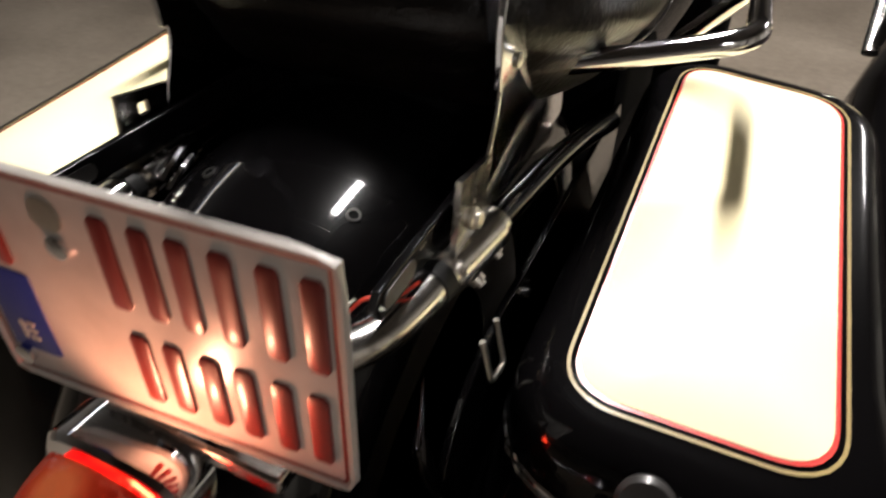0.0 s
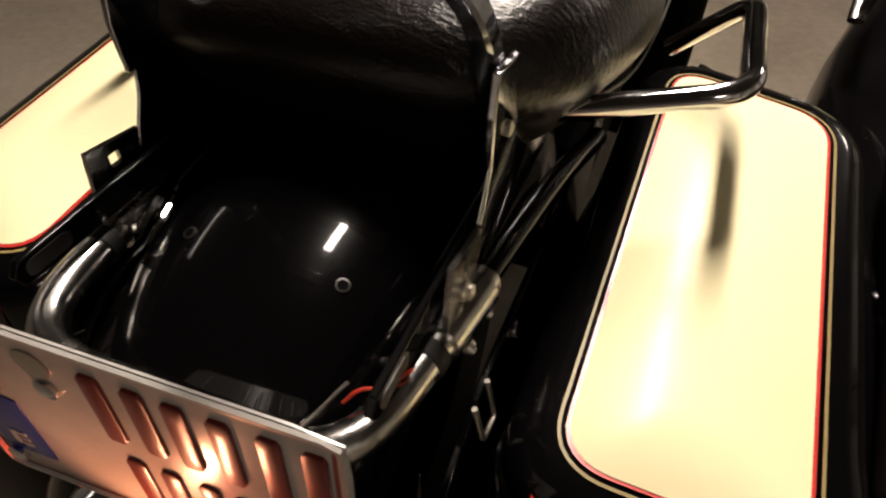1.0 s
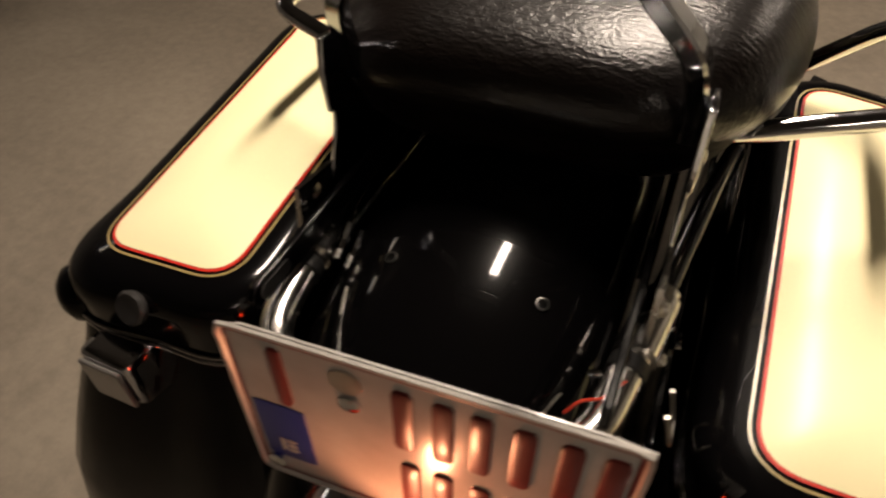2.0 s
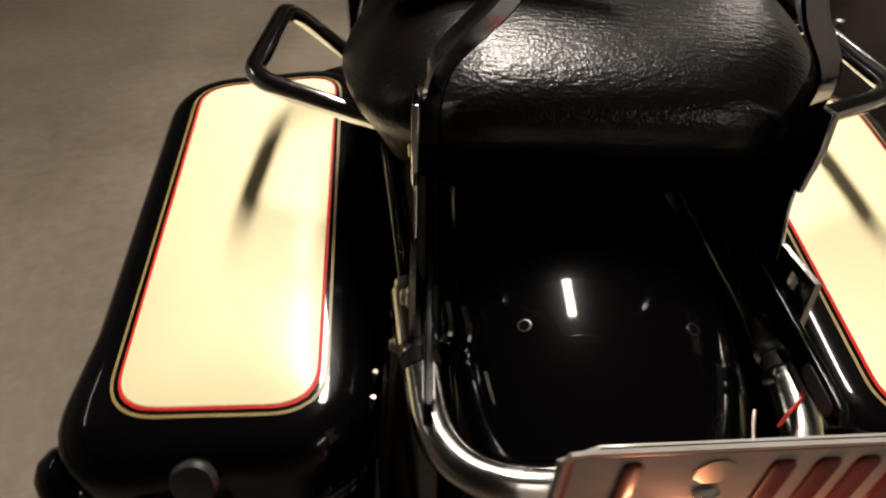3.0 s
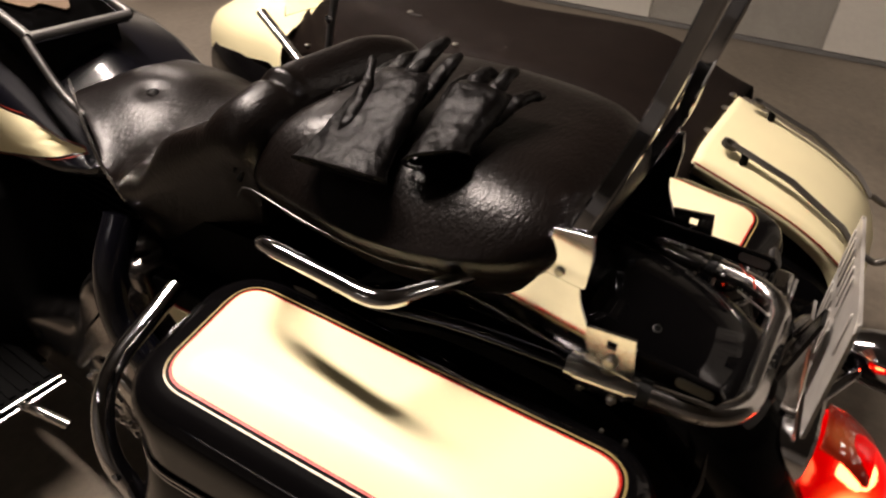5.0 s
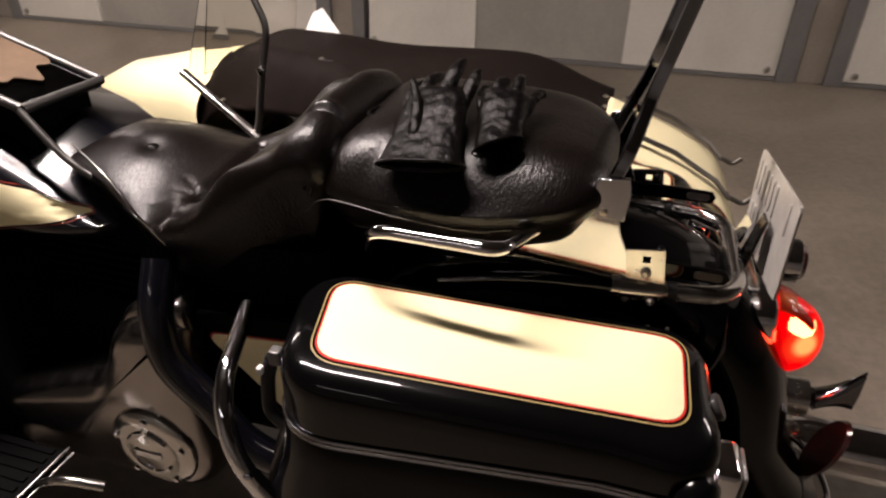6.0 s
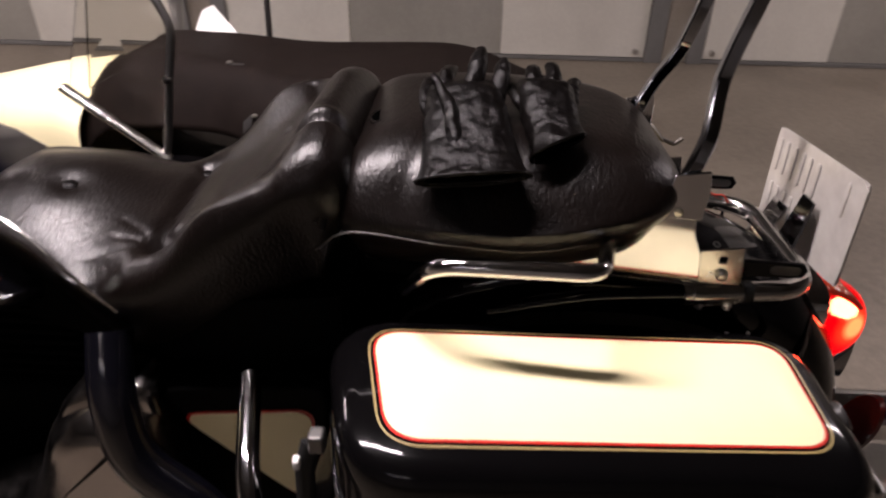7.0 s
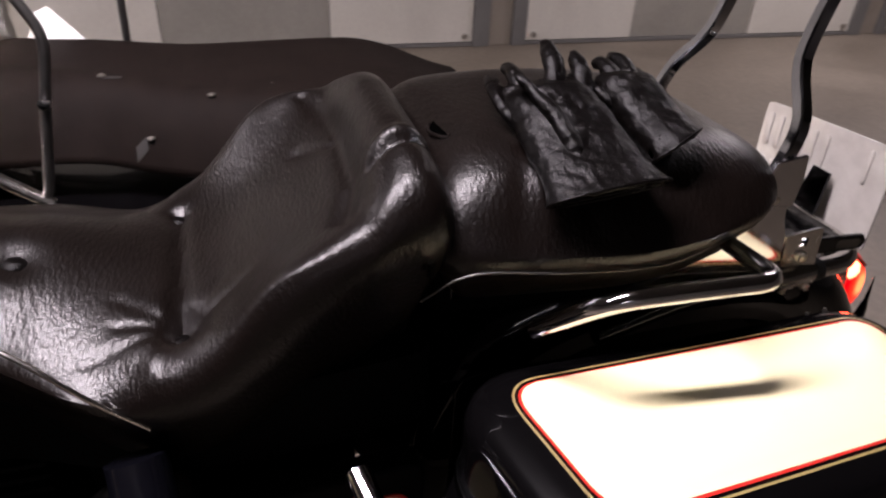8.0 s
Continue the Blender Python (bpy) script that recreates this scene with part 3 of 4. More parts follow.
sissy = part("sissy_bar", sweep([(-0.073, 0.176, 1.075), (0.073, 0.176, 1.068)], 0.012, 14, 0.5), OLD_CHROME, bike, "tall bare chrome sissy bar with no back pad")
for s in (-1, 1):
    up = [(s * 0.1204, 0.2426, 0.826), (s * 0.1200, 0.230, 0.862), (s * 0.112, 0.2185, 0.893), (s * 0.083, 0.208, 0.930), (s * 0.0725, 0.201, 0.958), (s * 0.0705, 0.185, 1.019), (s * 0.079, 0.155, 1.145), (s * 0.082, 0.128, 1.25)]
    part("upright", bar(curve_points(up, 6), 0.0067, 0.0082, 0.0020), BAR_CHROME, sissy, "flat chrome upright")
    x = s * 0.130
    profile = [(0.244, 0.862), (0.214, 0.850), (0.212, 0.825), (0.218, 0.803), (0.214, 0.785), (0.204, 0.765), (0.197, 0.745), (0.197, 0.718), (0.39, 0.718), (0.385, 0.745), (0.335, 0.764), (0.300, 0.776), (0.272, 0.793), (0.256, 0.82)]
    side_plate = [(x, p.x, p.y) for p in spaced(rounded([Vector(q) for q in profile], [0.006] * 7 + [0.003] + [0.02] * 6), 110)]
    pl = part("side_plate", plate_mesh(side_plate, (1, 0, 0), 0.003), CHROME, sissy, "curved chrome side plate", smooth=False, bevel=0.0015)
    part("plate_bolt", lathe((x + s * 0.002, 0.24, 0.814), (s, 0, 0), [(0, 0.005), (0.003, 0.005), (0.004, 0.003)], 12), STEEL, pl)
    part("sleeve", plate_mesh([(s * 0.1305, 0.252, 0.857), (s * 0.1305, 0.214, 0.862), (s * 0.1305, 0.210, 0.838), (s * 0.1305, 0.2125, 0.803), (s * 0.1305, 0.263, 0.808)], (1, 0, 0), 0.005), CHROME, pl, "chrome socket", bevel=0.0012)
    bx = s * 0.131
    rim_y = ((0.204, 0.765), (0.155, 0.771), (0.148, 0.722), (0.198, 0.722))
    hole_y = ((0.181, 0.760), (0.171, 0.760), (0.171, 0.750), (0.181, 0.750))
    br = part("bracket", rings_mesh([[(bx + d, y, z) for y, z in pts] for d, pts in ((0.002, rim_y), (0.002, hole_y), (-0.002, hole_y), (-0.002, rim_y), (0.002, rim_y))]), OLD_CHROME, sissy, "bare zinc bracket with a square hole", smooth=False)
    part("bolt", lathe((bx + s * 0.002, 0.174, 0.736), (s, 0, 0), [(0, 0.0075), (0.002, 0.0075), (0.003, 0.006), (0.006, 0.0055), (0.007, 0.003)], 14), STEEL, br, "cross-headed steel bolt")

# ---- seats ----
def cushion(outline, spine, edge, top, under, power, rows, round_off):
    rings = []
    pts = spaced(outline, 260)

    def height(x, y, f):
        z0, z1 = edge(y), top(x, y)
        z = z0 + (z1 - z0) * (1 - (1 - f) ** power(x, y)) ** (1 / round_off(x, y))
        return z

    for inward, drop in under:
        rings.append([(p.x, p.y, edge(p.y) - drop) for p in offset(pts, -inward)])
    for k in range(rows + 1):
        f = (k / rows) ** 1.6 * 0.97
        ring = []
        for p in pts:
            c = Vector((0, min(max(p.y, spine[0]), spine[1])))
            q = p.lerp(c, f)
            ring.append((q.x, q.y, height(q.x, q.y, f)))
        rings.append(ring)
    bm = rings_mesh(rings, True, True, True)
    bmesh.ops.triangulate(bm, faces=[f for f in bm.faces if len(f.verts) > 4])
    return bm


def crease(x, y, ax, ay, bx, by, rad):
    t = max(0.0, min(1.0, ((x - ax) * (bx - ax) + (y - ay) * (by - ay)) / ((bx - ax) ** 2 + (by - ay) ** 2)))
    d2 = (x - ax - t * (bx - ax)) ** 2 + (y - ay - t * (by - ay)) ** 2
    return math.exp(-d2 / rad ** 2)


def fuller(x, high, low):
    """Blends from low on the left to high on the sidecar's side of the pillion."""
    t = min(max(0.5 + x / 0.12, 0.0), 1.0)
    return low + (high - low) * t * t * (3 - 2 * t)


def pillion_top(x, y):
    z = smooth_at(y, [0.22, 0.26, 0.30, 0.34, 0.40, 0.46, 0.53, 0.57, 0.60, 0.64], [0.868, 0.873, 0.878, 0.881, 0.884, 0.886, 0.886, 0.884, 0.878, 0.862])
    z -= (1000 if x < 0 else 250) * abs(x) ** 6
    z += 0.006 * min(max((x - 0.04) / 0.10, 0.0), 1.0) ** 2
    return z - 0.004 * crease(x, y, -0.2, 0.56, -0.08, 0.52, 0.012) - 0.004 * crease(x, y, -0.2, 0.47, -0.13, 0.5, 0.008)


pill_plan = rounded([Vector(p) for p in ((-0.158, 0.232), (0.150, 0.232), (0.202, 0.41), (0.174, 0.634), (-0.174, 0.634), (-0.204, 0.39))], (0.10, 0.10, 0.16, 0.05, 0.05, 0.16))
UNDERCUT = ((0.050, 0.066), (0.036, 0.060), (0.027, 0.050), (0.0195, 0.036), (0.0165, 0.031), (0.0155, 0.028), (0.0085, 0.020), (0.0035, 0.0115), (0.0008, 0.0045))
pillion = part("pillion_seat", cushion(pill_plan, (0.36, 0.52), lambda y: smooth_at(y, [0.22, 0.30, 0.42, 0.55, 0.64], [0.829, 0.823, 0.812, 0.808, 0.806]), pillion_top, UNDERCUT, lambda x, y: fuller(x, 5.6, smooth_at(y, [0.22, 0.30, 0.40, 0.52, 0.60], [5.2, 4.8, 3.6, 3.8, 4.6])), 48, lambda x, y: fuller(x, 2.2, smooth_at(y, [0.22, 0.30, 0.40, 0.52, 0.60], [2.1, 2.0, 1.6, 1.8, 2.1]))), SEAT_LEATHER, bike, "worn black leather pillion seat with creased sides")
slot_eye = [Vector((0.024 * math.cos(t), 0.011 * math.sin(t) * (1 - 0.45 * math.cos(t) ** 2))) for t in [2 * math.pi * k / 30 for k in range(30)]]
part("slot", rings_mesh([[(-0.029 + p.x * g, 0.590 + p.y * g, pillion_top(-0.029 + p.x * g, 0.590 + p.y * g) - 0.004 - d) for p in slot_eye] for g, d in ((1.0, 0.006), (1.0, 0.001), (0.9, -0.0004), (0.6, -0.0004))], True, True, True), HOLE, pillion, "dark eye-shaped strap slot")
part("slot_rim", sweep([(-0.029 + p.x * 1.08, 0.590 + p.y * 1.1, pillion_top(-0.029 + p.x, 0.590 + p.y) - 0.0042) for p in slot_eye[4:19]], 0.0022, 8), SEAT_LEATHER, pillion, "raised leather lip of the slot")
for s in (-1, 1):
    part("valance", sweep(curve_points([(s * 0.176, 0.645, 0.775), (s * 0.190, 0.60, 0.806), (s * 0.194, 0.50, 0.797), (s * 0.186, 0.39, 0.79), (s * 0.16, 0.29, 0.805)]), 0.0010, 8), DULL_STEEL, pillion, "thin bright edging under the seat")
part("seat_base", rings_mesh([[(p.x * 0.60, 0.28 + (p.y - 0.232) * 0.86, z) for p in spaced(offset(pill_plan, -0.012), 80)] for z in (0.70, 0.80)], True, True, True), VOID, pillion, "black seat pan")


ROLL = ((0.165, 0.655), (0.07, 0.645), (-0.10, 0.645), (-0.15, 0.650), (-0.178, 0.70))
GROOVE = ((0.16, 0.715), (0.10, 0.697), (0.04, 0.690), (-0.09, 0.690), (-0.135, 0.705))


def along(x, y, line, rad):
    return max(crease(x, y, *a, *b, rad) for a, b in zip(line, line[1:]))


def driver_top(x, y):
    z = smooth_at(y, [0.60, 0.62, 0.64, 0.658, 0.674, 0.690, 0.71, 0.74, 0.78, 0.82, 0.86, 0.93, 1.0, 1.06, 1.13], [0.868, 0.888, 0.900, 0.899, 0.885, 0.860, 0.840, 0.814, 0.784, 0.758, 0.747, 0.758, 0.783, 0.788, 0.784])
    z += 0.003 * along(x, y, ROLL, 0.030) - 0.009 * along(x, y, GROOVE, 0.010)
    z += (0.018 if x < 0 else 0.038) * min(abs(x) / 0.15, 1.2) ** 3 * math.exp(-((y - (0.765 if x < 0 else 0.775)) / (0.05 if x < 0 else 0.085)) ** 2)
    z -= (0.034 if x < 0 else 0.050) * max(0.0, abs(x) / 0.15 - 0.35) ** 1.6 * math.exp(-((y - 0.655) / 0.035) ** 2)
    z -= 1.9 * x * x * min(max((y - 0.88) / 0.10, 0.0), 1.0)
    z -= 0.009 * crease(x, y, -0.123, 0.858, 0.089, 0.876, 0.010)
    for bx, by, deep in ((-0.038, 1.008, 0.008), (0.089, 0.876, 0.005), (-0.123, 0.858, 0.015)):
        z -= deep * math.exp(-((x - bx) ** 2 + (y - by) ** 2) / 0.022 ** 2)
    for a, far in ((20, 0.05), (55, 0.075), (80, 0.06), (105, 0.085), (135, 0.06), (160, 0.05), (-35, 0.06), (-70, 0.07)):
        c, q = math.cos(radians(a)), math.sin(radians(a))
        z -= 0.0018 * crease(x, y, -0.123 + 0.012 * c, 0.856 + 0.012 * q, -0.123 + far * c, 0.856 + far * q, 0.0055)
    z -= 0.007 * crease(x, y, -0.092, 0.606, -0.106, 0.675, 0.006) + 0.005 * crease(x, y, 0.02, 0.70, 0.065, 0.735, 0.006)
    z += 0.0035 * crease(x, y, -0.080, 0.606, -0.090, 0.675, 0.007)
    return z


driver_plan = rounded([Vector(p) for p in ((-0.176, 0.606), (0.176, 0.606), (0.200, 0.80), (0.172, 0.92), (0.122, 1.04), (0.108, 1.13), (-0.108, 1.13), (-0.135, 1.04), (-0.188, 0.92), (-0.200, 0.80))], (0.04, 0.04, 0.06, 0.08, 0.08, 0.03, 0.03, 0.08, 0.08, 0.06))
driver = part("driver_seat", cushion(driver_plan, (0.70, 1.06), lambda y: smooth_at(y, [0.60, 0.66, 0.70, 0.78, 0.84, 0.89, 0.95, 1.02, 1.13], [0.825, 0.838, 0.815, 0.760, 0.719, 0.703, 0.722, 0.751, 0.766]), driver_top, ((0.050, 0.13), (0.034, 0.09), (0.017, 0.05), (0.006, 0.025), (0.001, 0.010)), lambda x, y: smooth_at(y, [0.60, 0.76, 0.84, 0.92, 1.0, 1.13], [11.0, 13.0, 9.0, 3.6, 2.5, 2.4]), 72, lambda x, y: smooth_at(y, [0.60, 0.86, 0.95, 1.13], [2.1, 2.1, 1.75, 1.7])), SEAT_LEATHER, bike, "black leather rider seat with buttons and a raised rear lip")
for bx, by in ((-0.038, 1.008), (0.089, 0.876), (-0.123, 0.858)):
    part("button", lathe((bx, by, driver_top(bx, by) - 0.004), (0, -0.15, 1), [(0, 0.011), (0.004, 0.011), (0.007, 0.008), (0.008, 0.003)], 18), GLOVE_LEATHER, driver, "covered button")
for gap, rad in ((0.0, 0.0036), (0.009, 0.0030)):
    piping = [(x, 0.622 + gap * 0.7 + 0.012 * (x / 0.17) ** 4, 0.880 + gap * 0.9 - 0.075 * abs(x / 0.172) ** 3.2) for x in [-0.176 + 0.352 * k / 40 for k in range(41)]]
    part("piping", sweep(piping, rad, 8), SEAT_LEATHER, driver, "stitched leather piping")
part("skirt_edge", sweep(curve_points([(-0.12, 1.09, 0.80), (-0.165, 0.99, 0.775), (-0.186, 0.93, 0.73), (-0.188, 0.888, 0.688)]), 0.0022, 8), OLD_CHROME, driver, "bright trim line")
part("seat_base", rings_mesh([[(p.x * 0.9, p.y, z) for p in spaced(offset(driver_plan, -0.016), 80)] for z in (0.60, 0.69)], True, True, True), VOID, driver, "black seat pan")

# ---- tank, console, engine ----
def tank_shell():
    rings = []
    for y, w, zt in ((1.02, 0.06, 0.69), (1.035, 0.11, 0.70), (1.06, 0.150, 0.716), (1.10, 0.172, 0.746), (1.15, 0.183, 0.785), (1.22, 0.190, 0.828), (1.30, 0.192, 0.855), (1.40, 0.190, 0.87), (1.50, 0.178, 0.872), (1.58, 0.14, 0.86), (1.63, 0.06, 0.82)):
        up, ring = zt - 0.668, []
        for k in range(64):
            a = 2 * math.pi * k / 64
            u, low = math.cos(a), math.sin(a) < 0
            au = abs(u)
            flat = up - 0.43 * (math.sqrt((min(au, 0.86) * w) ** 2 + 0.0006) - 0.0245)
            h = flat * math.sqrt(max(0.0, 1 - (max(au - 0.86, 0.0) / 0.14) ** 2))
            ring.append((w * u, y, 0.668 + (0.05 * math.sin(a) if low else max(h, 0.0))))
        rings.append(ring)
    return rings_mesh(rings, True, True, True)


tank = part("fuel_tank", tank_shell(), NAVY, bike, "dark glossy fuel tank with cream side panel")
def side_blade(name, pts, mat, parent, label, x, thick=0.006):
    return part(name, plate_mesh([(x, p.x, p.y) for p in spaced(rounded([Vector(q) for q in pts], [0.03] * len(pts)), 60)], (1, 0, 0), thick), mat, parent, label)


def tank_side(y, z):
    """Left flank of the tank at a length and height."""
    ys, ws = [1.02, 1.035, 1.06, 1.10, 1.15, 1.22, 1.30, 1.40, 1.50, 1.58], [0.06, 0.11, 0.150, 0.172, 0.183, 0.190, 0.192, 0.190, 0.178, 0.14]
    tops = [0.69, 0.70, 0.716, 0.746, 0.785, 0.828, 0.855, 0.87, 0.872, 0.86]
    w, up = lerp_at(y, ys, ws), lerp_at(y, ys, tops) - 0.668
    flat = max(up - 0.43 * (0.86 * w - 0.0245), 0.01)
    h = min(max((z - 0.668) / flat, 0.0), 0.98)
    return -w * (0.86 + 0.14 * math.sqrt(1 - h * h))


tank_plan = spaced(rounded([Vector(q) for q in ((1.058, 0.695), (1.085, 0.688), (1.19, 0.674), (1.32, 0.648), (1.5, 0.61), (1.52, 0.765), (1.3, 0.757), (1.22, 0.746), (1.16, 0.733), (1.11, 0.713))], [0.012, 0.02, 0.03, 0.03, 0.03, 0.03, 0.03, 0.02, 0.02, 0.02]), 90)
tank_mid = Vector((1.32, 0.70))
for nm, grow, lift, mat, note, steps in (("tank_pinstripe", 0.0045, 0.0022, DEEP_RED, "dark red pinstripe", (0.0, 0.012, 0.024)), ("tank_panel", 0.0, 0.0028, CREAM, "cream tank panel", (0.0, 0.05, 0.12, 0.2, 0.3, 0.4, 0.5, 0.6, 0.7, 0.8, 0.9))):
    rows = []
    for f in steps:
        rows.append([(tank_side(q.x, q.y) - lift, q.x, q.y) for q in [p.lerp(tank_mid, f) for p in offset(tank_plan, grow)]])
    part(nm, rings_mesh(rows, True, False, grow == 0), mat, tank, note)
console = part("tank_console", plate_mesh([(-0.124, 1.165, 0.842), (0.046, 1.165, 0.842), (0.046, 1.45, 0.93), (-0.124, 1.45, 0.93)], (0, -0.3, 1), 0.012), GLOSSBLACK, tank, "black tank-top console", bevel=0.003)
part("console_base", rings_mesh([[(-0.11, 1.19, z), (0.034, 1.19, z), (0.034, 1.45, z + 0.075), (-0.11, 1.45, z + 0.075)] for z in (0.76, 0.84)], True, True, True), VOID, console, "", smooth=False)
for a, b in (((-0.124, 1.165, 0.85), (0.046, 1.165, 0.85)), ((0.046, 1.165, 0.85), (0.046, 1.45, 0.938)), ((-0.124, 1.165, 0.85), (-0.124, 1.45, 0.938))):
    part("console_trim", sweep([a, b], 0.008, 12), DULL_STEEL, console, "chrome trim bar")
# Brown sheet with a wavy rear edge over the console top.
patch = [Vector((-0.124 + 0.16 * t, 1.24 + 0.012 * math.sin(t * 19) + 0.02 * math.sin(t * 7 + 1))) for t in [k / 18 for k in range(19)]] + [Vector((0.036, 1.44)), Vector((-0.124, 1.44))]
part("brown_patch", plate_mesh([(p.x, p.y, 0.852 + (p.y - 1.165) * 0.309) for p in patch], (0, -0.3, 1), 0.003), BROWN, console, "brown patch with a ragged edge")
part("tank_trim", sweep(curve_points([(-0.13, 1.165, 0.85), (-0.132, 1.105, 0.785), (-0.128, 1.058, 0.75)]), 0.0065, 12), DULL_STEEL, tank, "dull trim between tank and seat")
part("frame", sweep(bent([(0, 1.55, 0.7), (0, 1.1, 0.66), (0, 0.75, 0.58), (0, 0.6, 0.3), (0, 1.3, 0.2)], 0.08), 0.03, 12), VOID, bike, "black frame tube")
# Black block added to fill the dark space between seat and engine.
block = part("engine_block", box((-0.12, 0.70, 0.24), (0.12, 1.50, 0.50)), VOID, bike, "black finned block filling the dark space of the engine", bevel=0.02)
# Fins in the same black, the tank's shade put into their colour.
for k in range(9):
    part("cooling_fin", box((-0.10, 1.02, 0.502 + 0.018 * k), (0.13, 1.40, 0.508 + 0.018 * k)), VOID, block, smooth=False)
# Two plain blocks added to hide the floor and keep these gaps black.
part("engine_filler", box((-0.30, 1.27, 0.18), (0.24, 1.74, 0.62)), VOID, block, "added black block closing the gap by the engine", bevel=0.05)
part("under_seat_filler", box((-0.09, 0.72, 0.502), (0.09, 0.99, 0.66)), VOID, block, "added black block closing the gap under the seat", bevel=0.01)
primary = []
cover_plan = spaced(rounded([Vector(p) for p in ((0.84, 0.20), (0.845, 0.42), (0.855, 0.578), (0.935, 0.582), (0.995, 0.545), (1.045, 0.43), (1.13, 0.405), (1.27, 0.36), (1.46, 0.33), (1.48, 0.2))], (0.09, 0.08, 0.03, 0.05, 0.08, 0.06, 0.06, 0.09, 0.06, 0.09)), 140)
for x, g in ((-0.17, -0.002), (-0.215, 0.0), (-0.234, -0.005), (-0.247, -0.012), (-0.256, -0.020), (-0.262, -0.029), (-0.265, -0.038)):
    primary.append([(x, p.x, p.y) for p in offset(cover_plan, g)])
cover = part("primary_cover", rings_mesh(primary, True, True, True), ALLOY, bike, "dull cast aluminium primary cover")
derby = part("derby_cover", lathe((-0.263, 0.945, 0.316), (-1, 0, 0), [(0, 0.084), (0.006, 0.084), (0.010, 0.081), (0.0145, 0.070), (0.0175, 0.058), (0.0165, 0.055), (0.0195, 0.036), (0.0215, 0.018), (0.022, 0.001)], 48), OLD_CHROME, cover, "round polished cover with bolts")
for k in range(5):
    a = radians(72 * k + 20)
    part("cover_bolt", lathe((-0.2765, 0.945 + 0.069 * math.cos(a), 0.316 + 0.069 * math.sin(a)), (-1, 0, 0), [(0, 0.006), (0.006, 0.006), (0.007, 0.003)], 12), CHROME, derby)
for turn in (60, 120, 240, 300):
    arc = [radians(turn - 24 + 6 * k) for k in range(9)]
    part("emblem", sweep([(-0.2815, 0.945 + 0.044 * math.cos(a), 0.316 + 0.044 * math.sin(a)) for a in arc], 0.004, 8), CHROME, derby, "worn embossed bar")
part("emblem", box((-0.2875, 0.918, 0.308), (-0.2825, 0.972, 0.324)), CHROME, derby, "worn embossed bar", bevel=0.002)
cap_plan = spaced(rounded([Vector(p) for p in ((0.85, 0.50), (0.855, 0.602), (0.925, 0.605), (0.985, 0.565), (1.0, 0.50))], (0.02, 0.03, 0.05, 0.05, 0.03)), 80)
part("cover_cap", rings_mesh([[(x, p.x, p.y) for p in offset(cap_plan, g)] for x, g in ((-0.15, 0.0), (-0.212, 0.0), (-0.222, -0.004), (-0.228, -0.012))], True, True, True), ALLOY, cover, "cast housing behind the cover")
part("cover_screw", lathe((-0.252, 0.935, 0.500), (-1, 0, 0), [(0, 0.011), (0.008, 0.011), (0.009, 0.005)], 14), VOID, cover)
part("swing_tube", sweep(curve_points([(-0.19, 0.905, 0.66), (-0.232, 0.895, 0.595), (-0.25, 0.878, 0.515), (-0.25, 0.82, 0.443), (-0.245, 0.73, 0.34), (-0.2, 0.5, 0.27)]), 0.027, 20), NAVY, bike, "glossy black curved tube behind the engine")
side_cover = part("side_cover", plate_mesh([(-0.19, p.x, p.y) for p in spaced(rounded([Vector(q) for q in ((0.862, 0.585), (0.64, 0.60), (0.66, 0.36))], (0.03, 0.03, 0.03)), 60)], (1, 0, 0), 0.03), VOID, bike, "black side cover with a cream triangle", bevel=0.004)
side_blade("cream_triangle", [(0.836, 0.546), (0.66, 0.562), (0.69, 0.40)], CREAM, side_cover, "cream triangle panel", -0.207, 0.003)
side_blade("red_edging", [(0.8405, 0.5475), (0.656, 0.5650), (0.6885, 0.395)], RED_LINE, side_cover, "red edging", -0.2055, 0.002)
# Black footboard and ribs, darkened further: the bike's shade is in their colour.
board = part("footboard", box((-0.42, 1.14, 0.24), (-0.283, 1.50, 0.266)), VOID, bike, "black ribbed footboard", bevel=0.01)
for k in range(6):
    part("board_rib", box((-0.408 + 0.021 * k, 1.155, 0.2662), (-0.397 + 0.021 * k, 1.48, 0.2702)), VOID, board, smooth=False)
for zt, g in ((0.268, 0.0), (0.256, 0.006)):
    part("board_trim", sweep(bent([(-0.424 - g, 1.45, zt), (-0.424 - g, 1.137 - g, zt), (-0.281, 1.137 - g, zt)], 0.02), 0.003, 8), OLD_CHROME, board, "bright edge strip")
part("heel_lever", sweep(curve_points([(-0.36, 1.12, 0.27), (-0.36, 1.06, 0.30), (-0.34, 1.0, 0.28)]), 0.009, 10), OLD_CHROME, bike, "chrome heel lever")

# crash guard ahead of the left bag, and its mate
for s in (-1, 1):
    tube = [(s * 0.240, 0.717, 0.646), (s * 0.37, 0.684, 0.617), (s * 0.412, 0.652, 0.55), (s * 0.40, 0.59, 0.42), (s * 0.36, 0.52, 0.31), (s * 0.2, 0.45, 0.28)]
    guard = part("bag_guard", sweep(bent(tube, 0.06, 8), 0.0125, 16), CHROME, bike, "chrome tube guard ahead of the saddlebag")
    part("guard_stay", sweep(bent([(s * 0.404, 0.632, 0.51), (s * 0.425, 0.53, 0.43), (s * 0.425, 0.20, 0.34), (s * 0.33, 0.14, 0.33)], 0.05, 8), 0.0095, 14), DARK_CHROME, guard, "dark lower stay along the bag")
    part("guard_bolt", lathe((s * 0.414, 0.632, 0.52), (s, 0, 0.5), [(0, 0.007), (0.006, 0.007), (0.008, 0.003)], 12), CHROME, guard)

